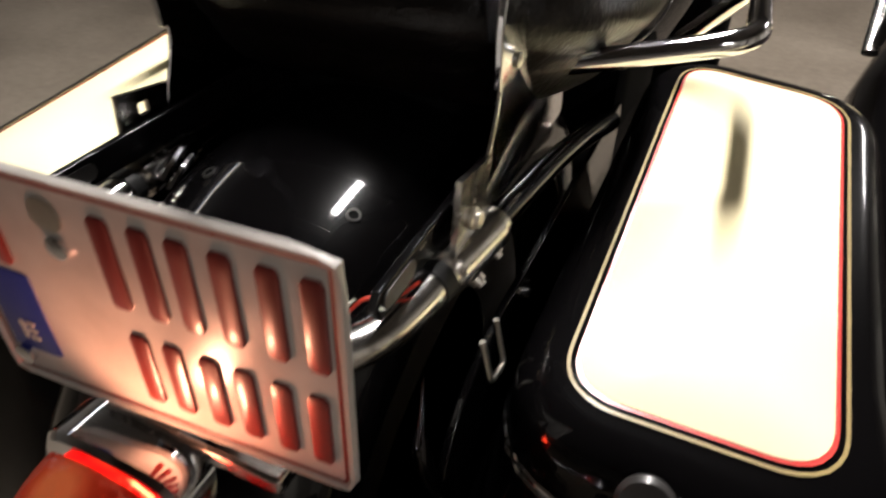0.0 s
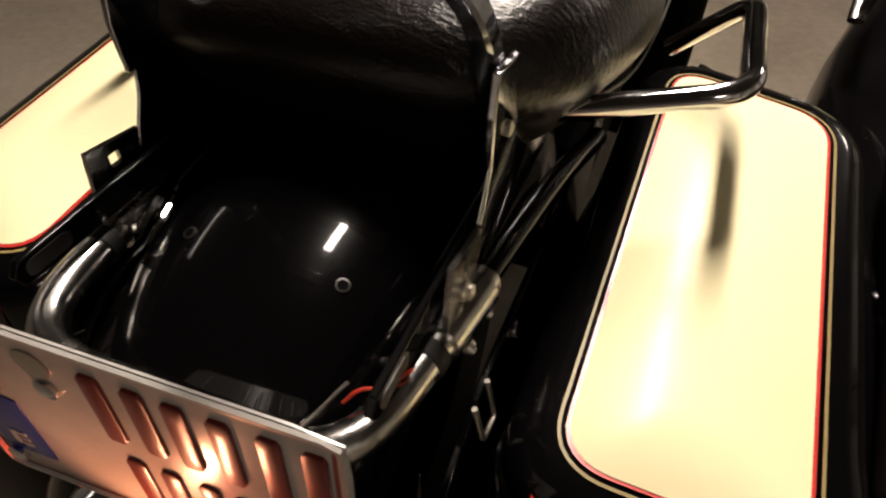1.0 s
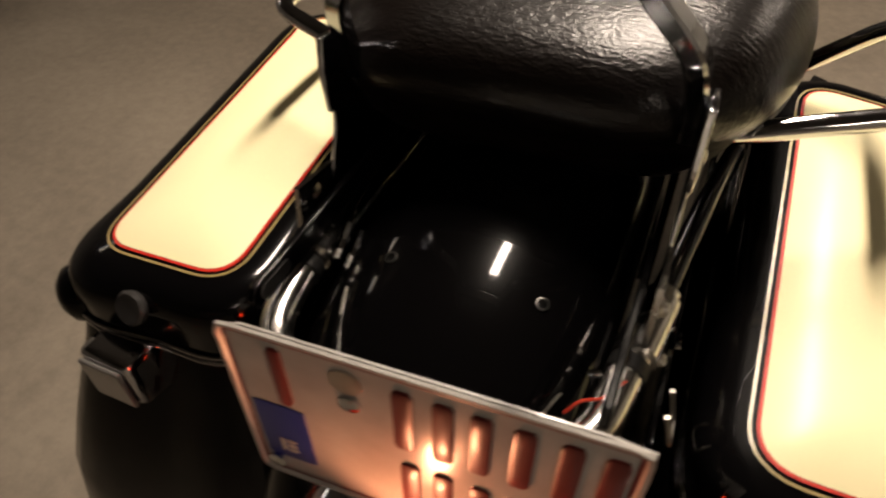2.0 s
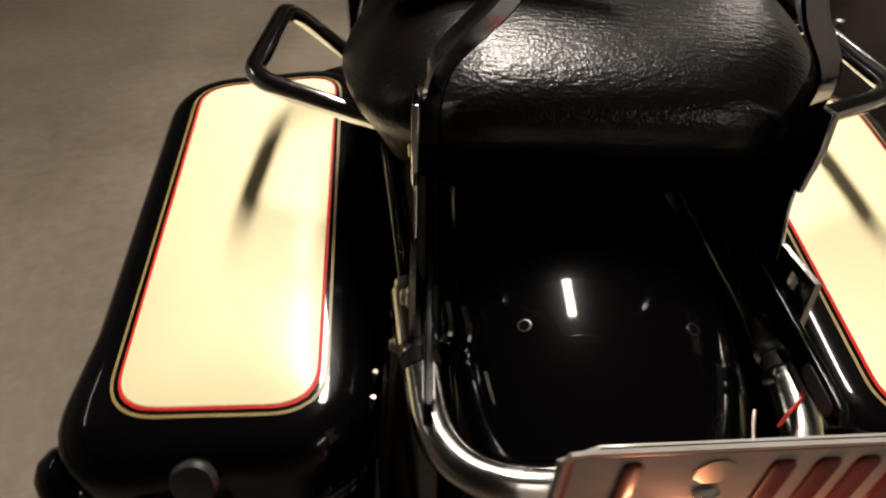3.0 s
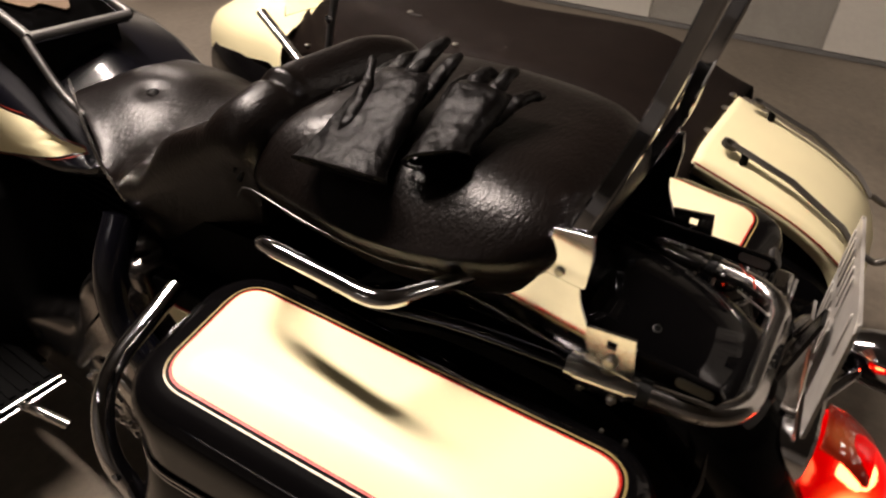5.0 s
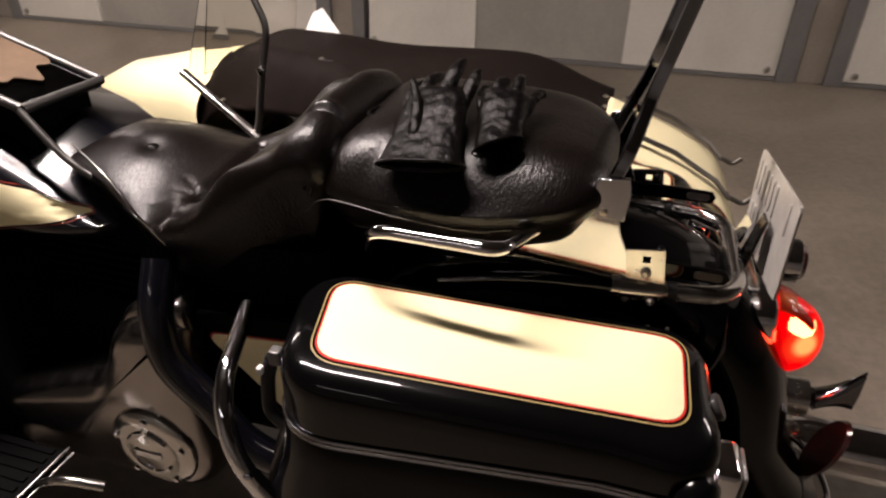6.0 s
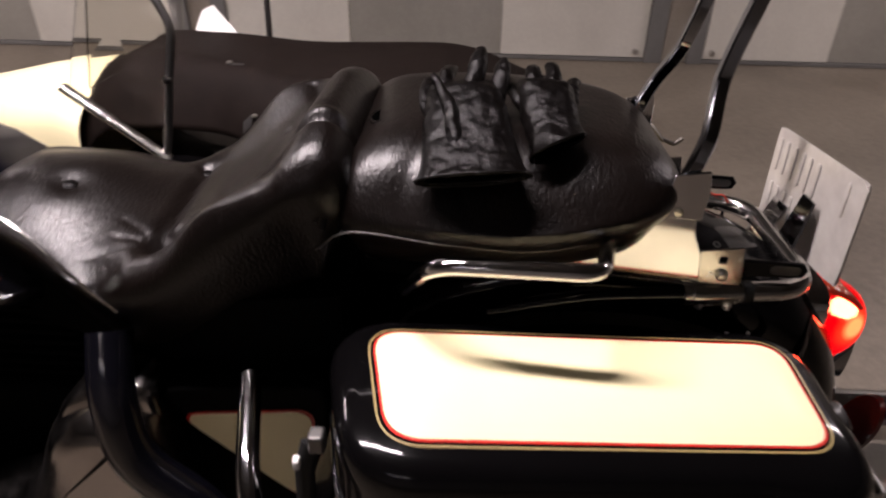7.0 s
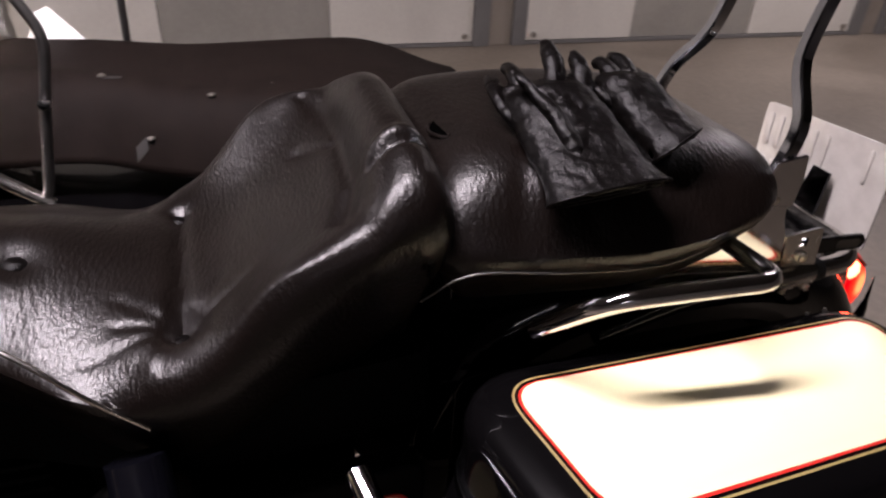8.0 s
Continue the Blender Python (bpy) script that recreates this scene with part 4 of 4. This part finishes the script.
# ---- tail light, plate, signals, exhaust ----
tail = part("tail_light", rings_mesh([[(c.x, -0.015 - d, 0.59 + c.y) for c in spaced(offset([Vector(q) for q in spaced(rounded([Vector(p) for p in ((-0.048, -0.062), (0.048, -0.062), (0.052, 0.066), (-0.052, 0.066))], [0.034] * 4), 48)], g), 48)] for d, g in ((-0.05, 0.004), (-0.01, 0.006), (0.006, 0.006), (0.01, 0.002))], True, True, True), CHROME, bike, "lit red tail light with a clear plate window")
lens_rings = []
for k in range(11):
    a = radians(8.2 * k)
    g, d = math.cos(a) ** 0.8, 0.082 * math.sin(a)
    lens_rings.append([(0.052 * g * math.copysign(abs(math.cos(t)) ** 0.9, math.cos(t)), -0.026 - d, 0.59 - d * 0.06 + 0.066 * g * math.copysign(abs(math.sin(t)) ** 0.9, math.sin(t))) for t in [2 * math.pi * m / 48 for m in range(48)]])
lens = part("lens", rings_mesh(lens_rings, True, True, True), RED_GLOW, tail, "glowing red lens")
part("bulb", lathe((0, -0.075, 0.605), (0, 1, 0), [(-0.012, 0.004), (-0.009, 0.010), (0.0, 0.014), (0.009, 0.012), (0.02, 0.008)], 18), BULB, tail, "glowing bulb")
pane_rows = [[(x, y, 0.658 - 0.06 * max(0.0, -0.026 - y) - 5.0 * x * x - 8.0 * max(0.0, -0.030 - y) ** 2.0) for x in [-0.034 + 0.068 * k / 12 for k in range(13)]] for y in [-0.030 - 0.052 * k / 8 for k in range(9)]]
window = part("window", rings_mesh(pane_rows, False), lit_window(), tail, "clear window throwing light on the plate")
mod = window.modifiers.new("thick", "SOLIDIFY")
mod.thickness, mod.offset = 0.006, -1
plate_lamp = bpy.data.lights.new("plate_lamp", "SPOT")
plate_lamp.energy, plate_lamp.color, plate_lamp.shadow_soft_size = 0.60, (1.0, 0.38, 0.19), 0.01
plate_lamp.spot_size, plate_lamp.spot_blend = radians(140), 0.6
new("plate_lamp", plate_lamp).matrix_world = look((0.035, -0.048, 0.672), (0.05, 0.0, 0.765))

PL0, PLX, PLZ = Vector((-0.068, -0.003, 0.825)), Vector((0.9972, 0.0706, -0.0235)), Vector((0.022, 0.02, 1.0)).normalized()
PLN = PLX.cross(PLZ).normalized()


def on_plate(u, v, out=0.0):
    """A place on the number plate: u across, v down, in metres from its upper corner."""
    return PL0 + PLX * u - PLZ * v + PLN * out


def plate_piece(u0, v0, u1, v1, r, thick, out):
    rr = spaced(rounded([Vector(p) for p in ((u0, v0), (u1, v0), (u1, v1), (u0, v1))], [r] * 4), 32)
    return rings_mesh([[on_plate(p.x, p.y, out) for p in rr], [on_plate(p.x, p.y, out + thick) for p in rr], [on_plate(p.x, p.y, out + thick * 1.3) for p in offset(rr, -min(r, 0.001) * 0.8)]], True, True, True)


plate = part("number_plate", plate_piece(0, 0, 0.2145, 0.1435, 0.009, 0.0012, -0.0012), PLATE_WHITE, bike, "white number plate with red embossed bars and a blue band")
rim_o = spaced(rounded([Vector(p) for p in ((0, 0), (0.2145, 0), (0.2145, 0.1435), (0, 0.1435))], [0.009] * 4), 80)
part("rim", rings_mesh([[on_plate(p.x, p.y, h) for p in offset(rim_o, g)] for g, h in ((-0.0005, 0.0005), (-0.001, 0.0024), (-0.003, 0.0026), (-0.0045, 0.0006))]), PLATE_WHITE, plate, "raised plate rim")
part("red_border", rings_mesh([[on_plate(p.x, p.y, 0.0009) for p in offset(rim_o, g)] for g in (-0.0046, -0.0066)]), PLATE_RED, plate, "red border line")
part("blue_band", plate_piece(0.009, 0.064, 0.041, 0.121, 0.001, 0.0006, 0.0004), BLUE, plate, "blue band")
for u, v, w, h in ((0.020, 0.099, 0.003, 0.013), (0.0245, 0.099, 0.006, 0.003), (0.0245, 0.104, 0.006, 0.003), (0.0245, 0.109, 0.006, 0.003)):
    part("band_mark", plate_piece(u, v, u + w, v + h, 0.0008, 0.0005, 0.0012), PLATE_WHITE, plate, "white mark on the band")
GLYPHS = [(0.026, 0.011, 0.013, 0.048, 1), (0.095, 0.014, 0.031, 0.050, 2), (0.134, 0.014, 0.031, 0.050, 2), (0.176, 0.014, 0.030, 0.050, 2),
          (0.097, 0.080, 0.029, 0.046, 2), (0.136, 0.080, 0.029, 0.046, 2), (0.174, 0.080, 0.029, 0.046, 2)]
for u, v, w, h, n in GLYPHS:
    for k in range(n):
        u0, wide = (u + w * 0.2, w * 0.6) if n == 1 else (u + (w - 0.0105) * k, 0.0105)
        part("character_bar", plate_piece(u0, v, u0 + wide, v + h, 0.003, 0.0016, 0.0004), PLATE_RED, plate, "red embossed bar")
        part("pressed_bar", plate_piece(u0 + 0.001, v + 0.001, u0 + wide - 0.001, v + h - 0.001, 0.003, -0.0014, -0.0016), PLATE_WHITE, plate, "bar pressed through to the back")
part("sticker", lathe(on_plate(0.0705, 0.021, 0.0005), PLN, [(0, 0.009), (0.0008, 0.009), (0.001, 0.007)], 20), STEEL, plate, "round grey validation sticker")
part("plate_screw", lathe(on_plate(0.0715, 0.038, 0.0005), PLN, [(0, 0.006), (0.002, 0.006), (0.003, 0.003)], 14), CHROME, plate)
part("plate_screw", lathe(on_plate(0.014, 0.1265, 0.0005), PLN, [(0, 0.006), (0.003, 0.006), (0.004, 0.003)], 14), CHROME, plate)
part("plate_bracket", plate_mesh([(0.0, 0.014, 0.765), (0.03, 0.014, 0.765), (0.035, 0.03, 0.69), (-0.01, 0.03, 0.69)], (0, 1, 0.2), 0.004), GLOSSBLACK, plate, "black bracket")
part("plate_bracket", plate_mesh([(0.05, 0.02, 0.735), (0.085, 0.022, 0.735), (0.085, 0.05, 0.66), (0.04, 0.05, 0.66)], (0, 1, 0.3), 0.004), CHROME, plate, "bright folded bracket")
part("bracket_arm", box((-0.02, 0.0, 0.655), (0.10, 0.06, 0.668)), OLD_CHROME, plate, "", bevel=0.003)

sig = part("turn_signal", lathe((0.238, -0.085, 0.582), (0, -1, 0), [(-0.062, 0.008), (-0.045, 0.026), (-0.02, 0.036), (0.0, 0.040), (0.03, 0.040), (0.034, 0.035)], 28), CHROME, bike, "chrome bullet turn signal")
part("signal_lens", lathe((0.238, -0.119, 0.582), (0, -1, 0), [(0, 0.034), (0.007, 0.030), (0.012, 0.014)], 24), AMBER, sig, "dark red lens")
part("signal_stem", sweep([(0.09, -0.01, 0.56), (0.225, -0.075, 0.575)], 0.008, 10), CHROME, sig)

for z, tip in ((0.16, 0), (0.27, 1)):
    pipe = part("exhaust_pipe", sweep([(0.25, 0.9, z), (0.25, -0.22, z)], 0.04, 24), OLD_CHROME, bike, "chrome exhaust pipe")
    if tip:
        fl = []
        for t in [k / 8 for k in range(9)]:
            hw, hh = 0.026 * (1 - 0.65 * t), 0.020 + 0.030 * t ** 2
            fl.append([(0.25 + hw * math.cos(a), -0.235 - 0.075 * t, z + 0.040 * t + hh * math.sin(a)) for a in [2 * math.pi * k / 24 for k in range(24)]])
        part("fishtail", rings_mesh(fl), DARK_CHROME, pipe, "flared chrome fishtail end")
    else:
        part("pipe_end", lathe((0.25, -0.22, z), (0, -1, 0), [(0, 0.042), (0.03, 0.05), (0.235, 0.052), (0.24, 0.048), (0.235, 0.042), (0.05, 0.042)], 24), CHROME, pipe, "chrome pipe end")

wire = curve_points([(0.096, 0.083, 0.716), (0.104, 0.090, 0.724), (0.115, 0.10, 0.72), (0.126, 0.113, 0.727)])
part("red_wire", sweep(wire, 0.0011, 8), WIRE_RED, bike, "loose red wire")
part("grey_wire", sweep(curve_points([(0.09, 0.10, 0.71), (0.07, 0.055, 0.70), (0.03, 0.04, 0.685), (-0.01, 0.035, 0.66)]), 0.0012, 8), STEEL, bike, "loose bare wire")

part("grey_wire", sweep(curve_points([(-0.082, 0.128, 0.712), (-0.078, 0.112, 0.706), (-0.072, 0.098, 0.700), (-0.062, 0.082, 0.690), (-0.057, 0.070, 0.672)]), 0.0012, 8), STEEL, bike, "loose bare wire")
part("fender_clip", sweep(curve_points([(-0.095, 0.178, 0.722), (-0.092, 0.160, 0.718), (-0.095, 0.150, 0.708)]), 0.0032, 8), CHROME, bike, "small bright clip")
part("fender_clip", sweep(curve_points([(-0.108, 0.182, 0.722), (-0.106, 0.165, 0.716), (-0.108, 0.157, 0.708)]), 0.0045, 8), CHROME, bike, "small bright clip")
part("fender_clip", sweep(curve_points([(0.118, 0.128, 0.712), (0.109, 0.122, 0.715), (0.102, 0.121, 0.712)]), 0.0026, 8), CHROME, bike, "small bright clip")
part("strap_edge", sweep([(-0.037 + 0.04 * k / 6, 0.322, fender_z(-0.037 + 0.04 * k / 6, 0.322) + 0.0015) for k in range(7)], 0.0014, 8), CHROME, bike, "thin bright strap edge on the mudguard")

# ---- gloves ----
def soften(ob, voxel, amount):
    mod = ob.modifiers.new("skin", "REMESH")
    mod.mode, mod.voxel_size, mod.use_smooth_shade = "VOXEL", voxel, True
    sm = ob.modifiers.new("soften", "SMOOTH")
    sm.factor, sm.iterations = 0.5, 4
    for size, deep in ((0.022, amount * 1.1), (0.010, amount * 0.45)):
        tex = bpy.data.textures.new("wrinkles", "CLOUDS")
        tex.noise_scale, tex.noise_depth = size, 2
        d = ob.modifiers.new("wrinkle", "DISPLACE")
        d.texture, d.strength, d.mid_level, d.texture_coords = tex, deep, 0.5, "GLOBAL"
    return ob


def glove(name, cuff, fingers, thumb, label):
    """cuff: two ends of its rim; fingers: (root, middle, tip, radius)."""
    a, b = Vector(cuff[0]), Vector(cuff[1])
    mid = (a + b) / 2
    k0, k1 = Vector(fingers[0][0]), Vector(fingers[-1][0])
    top = root(name, (mid.x, mid.y * LENGTH, mid.z - 0.02), label, "glove", "pair of gloves")

    out = ((a + b) / 2 - (k0 + k1) / 2).normalized()

    def ring(t, wide, thick, lean=0.0):
        p, q = a.lerp(k0, t), b.lerp(k1, t)
        c, half = (p + q) / 2, (q - p) / 2
        return [c + half * wide * math.copysign(abs(math.cos(w)) ** 0.8, math.cos(w)) + Vector((0, 0, thick * math.sin(w) + 0.004)) + out * (lean * math.sin(w)) for w in [2 * math.pi * k / 28 for k in range(28)]]

    outer = [ring(t, w, h, q) for t, w, h, q in ((0.0, 1.05, 0.021, 0.018), (0.12, 1.0, 0.019, 0.012), (0.35, 0.98, 0.018, 0), (0.65, 1.04, 0.021, 0), (0.95, 1.06, 0.018, 0), (1.15, 1.0, 0.008, 0))]
    inner = [ring(0.5, 0.84, 0.010), ring(0.0, 0.97, 0.0175, 0.018)]
    soften(part("palm", rings_mesh(inner + outer, True, True, True), GLOVE_LEATHER, top, "wrinkled palm with an open cuff"), 0.0022, 0.0038)
    hem = ring(0.01, 1.05, 0.0212, 0.018)
    part("cuff_hem", sweep(hem + [hem[0]], 0.0015, 8), GLOVE_LEATHER, top, "stitched cuff hem")
    for r0, m, tip, rad in fingers:
        path = curve_points([Vector(r0).lerp(mid, 0.25), r0, m, tip], 6)
        soften(part("finger", sweep(path, [rad * 1.05, rad * 1.12, rad, rad * 1.06, rad * 0.98, rad * 0.9, rad * 0.5], 14, 0.72), GLOVE_LEATHER, top), 0.0018, 0.0042)
    if thumb:
        soften(part("thumb", sweep(curve_points(thumb[:-1], 6), [thumb[-1] * 1.3, thumb[-1] * 1.1, thumb[-1], thumb[-1] * 0.5], 14, 0.9), GLOVE_LEATHER, top), 0.0018, 0.0042)
    return top


glove("leather_glove", ((-0.180, 0.530, 0.856), (-0.177, 0.416, 0.866)),
      [((-0.055, 0.530, 0.902), (-0.015, 0.530, 0.912), (0.021, 0.520, 0.908), 0.0095),
       ((-0.055, 0.506, 0.910), (-0.015, 0.508, 0.924), (0.029, 0.500, 0.920), 0.0105),
       ((-0.060, 0.477, 0.914), (-0.030, 0.472, 0.938), (0.004, 0.468, 0.950), 0.0115),
       ((-0.060, 0.447, 0.913), (-0.035, 0.443, 0.932), (-0.009, 0.440, 0.942), 0.0098)],
      [(-0.148, 0.492, 0.882), (-0.128, 0.496, 0.898), (-0.100, 0.502, 0.913), (-0.058, 0.523, 0.936), 0.0085],
      "crumpled black leather glove lying on the pillion seat")
glove("leather_glove", ((-0.146, 0.412, 0.872), (-0.121, 0.355, 0.888)),
      [((-0.05, 0.425, 0.912), (-0.02, 0.432, 0.915), (0.01, 0.430, 0.912), 0.0095),
       ((-0.05, 0.404, 0.918), (-0.015, 0.405, 0.930), (0.006, 0.402, 0.922), 0.0105),
       ((-0.045, 0.382, 0.918), (-0.012, 0.381, 0.930), (0.012, 0.381, 0.932), 0.010),
       ((-0.04, 0.360, 0.910), (-0.01, 0.356, 0.914), (0.02, 0.348, 0.908), 0.009)],
      None, "black leather glove with its open cuff tucked beside its mate")

# ---- sidecar ----
car = root("sidecar", (0.75, 0.7, 0), "cream and black sidecar with dark tonneau cover and clear windscreen", "sidecar")


def hull():
    rings = []
    for y, x0, x1, zt, zb in ((-0.06, 0.565, 0.93, 0.455, 0.30), (0.10, 0.525, 0.97, 0.52, 0.26), (0.27, 0.46, 1.0, 0.60, 0.24), (0.6, 0.44, 1.05, 0.56, 0.22), (1.1, 0.45, 1.06, 0.52, 0.22), (1.30, 0.48, 1.05, 0.53, 0.24), (1.6, 0.56, 0.98, 0.575, 0.28), (1.8, 0.64, 0.9, 0.54, 0.36), (1.88, 0.72, 0.82, 0.50, 0.42)):
        ring = []
        for k in range(32):
            a = 2 * math.pi * k / 32
            ca, sa = math.cos(a), math.sin(a)
            ring.append(((x0 + x1) / 2 + (x1 - x0) / 2 * math.copysign(abs(ca) ** 0.55, ca), y, (zt + zb) / 2 + (zt - zb) / 2 * math.copysign(abs(sa) ** 0.55, sa)))
        rings.append(ring)
    return rings_mesh(rings, True, True, True)


body = part("hull", hull(), BLACK, car, "glossy black lower hull")


def deck_z(x, y):
    return smooth_at(y, [-0.085, -0.06, -0.02, 0.06, 0.14, 0.27], [0.43, 0.485, 0.535, 0.583, 0.615, 0.660]) - 4.0 * max(0, abs(x - 0.73) - 0.11) ** 2


def deck_edge(y):
    return 0.545 + 0.04 * (0.27 - y)


deck_rows = []
for yk in [-0.082 + 0.352 * k / 22 for k in range(23)]:
    xe = deck_edge(yk)
    deck_rows.append([(xe + (0.955 - xe) * k / 16, yk, deck_z(xe + (0.955 - xe) * k / 16, yk)) for k in range(17)])
deck = part("rear_deck", rings_mesh(deck_rows, False), CREAM, car, "cream sloping luggage deck")
mod = deck.modifiers.new("thick", "SOLIDIFY")
mod.thickness, mod.offset = 0.035, -1
part("deck_pinstripe", sweep([(deck_edge(y) - 0.0005, y, deck_z(deck_edge(y), y) - 0.002) for y in [-0.078 + 0.346 * k / 18 for k in range(19)]], 0.0019, 8), DEEP_RED, car, "red pinstripe")
for x in (0.60, 0.84):
    bar = part("rack_bar", sweep([(x, 0.215, deck_z(x, 0.215) + 0.022), (x, 0.10, deck_z(x, 0.10) + 0.024), (x, -0.005, deck_z(x, -0.005) + 0.020), (x, -0.045, deck_z(x, -0.045) + 0.018)], 0.0105, 4, 0.62, up=(0, 0.35, 1)), RACK_GREY, car, "flat grey metal rack bar on the deck", bevel=0.0015)
    part("rack_eye", lathe((x, 0.222, deck_z(x, 0.22) + 0.02), (0, -0.3, 1), [(-0.004, 0.010), (-0.004, 0.016), (0.004, 0.016), (0.004, 0.010), (-0.004, 0.010)], 20), RACK_GREY, bar)
    part("rack_foot", sweep([(x, 0.19, deck_z(x, 0.19)), (x, 0.19, deck_z(x, 0.19) + 0.022)], 0.008, 10), VOID, bar)
    part("rack_hook", sweep(curve_points([(x, -0.045, deck_z(x, -0.045) + 0.022), (x, -0.075, deck_z(x, -0.045) + 0.012), (x, -0.095, deck_z(x, -0.045) + 0.028)]), 0.006, 10), RACK_GREY, bar)
nose_rings = []
for y, x0, x1, zt in ((1.40, 0.57, 1.06, 0.68), (1.46, 0.58, 1.05, 0.70), (1.60, 0.60, 1.0, 0.685), (1.76, 0.65, 0.93, 0.655), (1.88, 0.71, 0.87, 0.60), (1.93, 0.76, 0.82, 0.56)):
    nose_rings.append([((x0 + x1) / 2 - (x1 - x0) / 2 * math.cos(math.pi * k / 20), y, zt - 0.14 + 0.14 * math.sin(math.pi * k / 20) ** 0.6) for k in range(21)])
part("nose", rings_mesh(nose_rings, False), CREAM, car, "cream painted nose cowl")


def cover_edge(y):
    """Near border of the cover, drawn in ahead of the windscreen post."""
    return smooth_at(y, [0.26, 0.7, 0.95, 1.1, 1.43], [0.465, 0.475, 0.56, 0.62, 0.60])


def cover_z(x, y):
    z = smooth_at(y, [0.265, 0.33, 0.45, 0.56, 0.9, 1.2, 1.35, 1.43], [0.645, 0.665, 0.71, 0.728, 0.722, 0.738, 0.735, 0.66])
    d = x - cover_edge(y)
    z -= 0.14 * max(0.0, (0.14 - d) / 0.14) ** 2.4 + 0.06 * max(0.0, (x - 0.98) / 0.1) ** 2
    return z + 0.006 * noise.noise(Vector((x * 6, y * 4, 0)))


cover_rows = []
for yk in [0.265 + 1.165 * k / 44 for k in range(45)]:
    x0 = cover_edge(yk)
    cover_rows.append([(x0 + (1.08 - x0) * (k / 28) ** 1.3, yk, cover_z(x0 + (1.08 - x0) * (k / 28) ** 1.3, yk)) for k in range(29)])
tonneau = part("tonneau_cover", rings_mesh(cover_rows, False), VINYL, car, "dark brown-black vinyl cover buttoned over the cockpit")
mod = tonneau.modifiers.new("thick", "SOLIDIFY")
mod.thickness, mod.offset = 0.004, -1
for x, y in ((0.757, 1.383), (0.62, 1.33), (0.51, 0.278), (0.66, 0.278), (0.80, 0.28), (0.885, 0.285), (0.60, 0.98), (0.62, 0.86), (0.724, 1.069)):
    part("snap_stud", lathe((x, y, cover_z(x, y) + 0.001), (0, 0, 1), [(0, 0.008), (0.003, 0.008), (0.005, 0.004)], 14), STEEL, tonneau, "small bright press stud")

for x, y, dx, dy in ((0.72, 1.05, 0.004, 0.018), (0.60, 1.0, 0.006, 0.012), (0.60, 0.745, 0.05, 0.002)):
    part("scuff", plate_mesh([(x - dx, y - dy, cover_z(x - dx, y - dy) + 0.001), (x + dx, y - dy, cover_z(x + dx, y - dy) + 0.001), (x + dx, y + dy, cover_z(x + dx, y + dy) + 0.001), (x - dx, y + dy, cover_z(x - dx, y + dy) + 0.001)], (0, 0, 1), 0.0012), DULL_STEEL, tonneau, "pale scuffed thread", smooth=False)
screen = part("windscreen", sweep(bent([(0.478, 1.325, 0.728), (0.47, 1.139, 0.592), (0.477, 1.103, 0.761), (0.485, 1.08, 0.86), (0.5, 1.13, 0.95), (0.56, 1.25, 1.02), (1.0, 1.25, 1.02), (1.04, 1.06, 0.85), (1.05, 1.07, 0.69)], 0.03, 6), 0.0085, 12), DULL_STEEL, car, "grey tube frame of the windscreen")
pane = part("pane", plate_mesh([(0.480, 1.325, 0.730), (0.472, 1.142, 0.596), (0.479, 1.105, 0.761), (0.487, 1.083, 0.86), (0.502, 1.13, 0.945), (0.53, 1.25, 1.0)], (1, 0, 0), 0.003), PLEXI, screen, "clear acrylic side pane", smooth=False)
pane.visible_shadow = False
front_pane = part("pane", plate_mesh([(0.53, 1.31, 0.72), (1.02, 1.31, 0.72), (1.0, 1.255, 1.015), (0.56, 1.255, 1.015)], (0, 1, 0.2), 0.003), PLEXI, screen, "clear acrylic front pane", smooth=False)
front_pane.visible_shadow = False
part("lower_bar", sweep([(0.474, 1.335, 0.738), (0.465, 1.132, 0.590)], 0.0135, 14, 0.7), OLD_CHROME, screen, "pale grey lower bar")
part("frame_bolt", lathe((0.469, 1.103, 0.761), (-1, 0, 0), [(0, 0.009), (0.006, 0.009), (0.008, 0.005)], 14), CHROME, screen)
rim = part("sidecar_wheel", lathe((1.12, 0.55, 0.30), (1, 0, 0), [(0, 0.03), (0, 0.2), (0.09, 0.2), (0.09, 0.03)], 32), OLD_CHROME, car, "sidecar wheel")
part("tyre", lathe((1.10, 0.55, 0.30), (1, 0, 0), [(0.02, 0.2), (0.0, 0.26), (0.03, 0.296), (0.065, 0.30), (0.10, 0.296), (0.13, 0.26), (0.11, 0.2)], 48), RUBBER, rim, "black tyre")
paper = part("paper_sheet", plate_mesh([(1.01, 1.11, 0.69), (1.03, 1.30, 0.69), (1.06, 1.26, 0.78), (1.06, 1.225, 0.795)], (1, 0, -0.5), 0.002), WHITE_PAPER, None, smooth=False)
tagged(paper, "white sheet of paper propped on the tonneau cover", "paper")
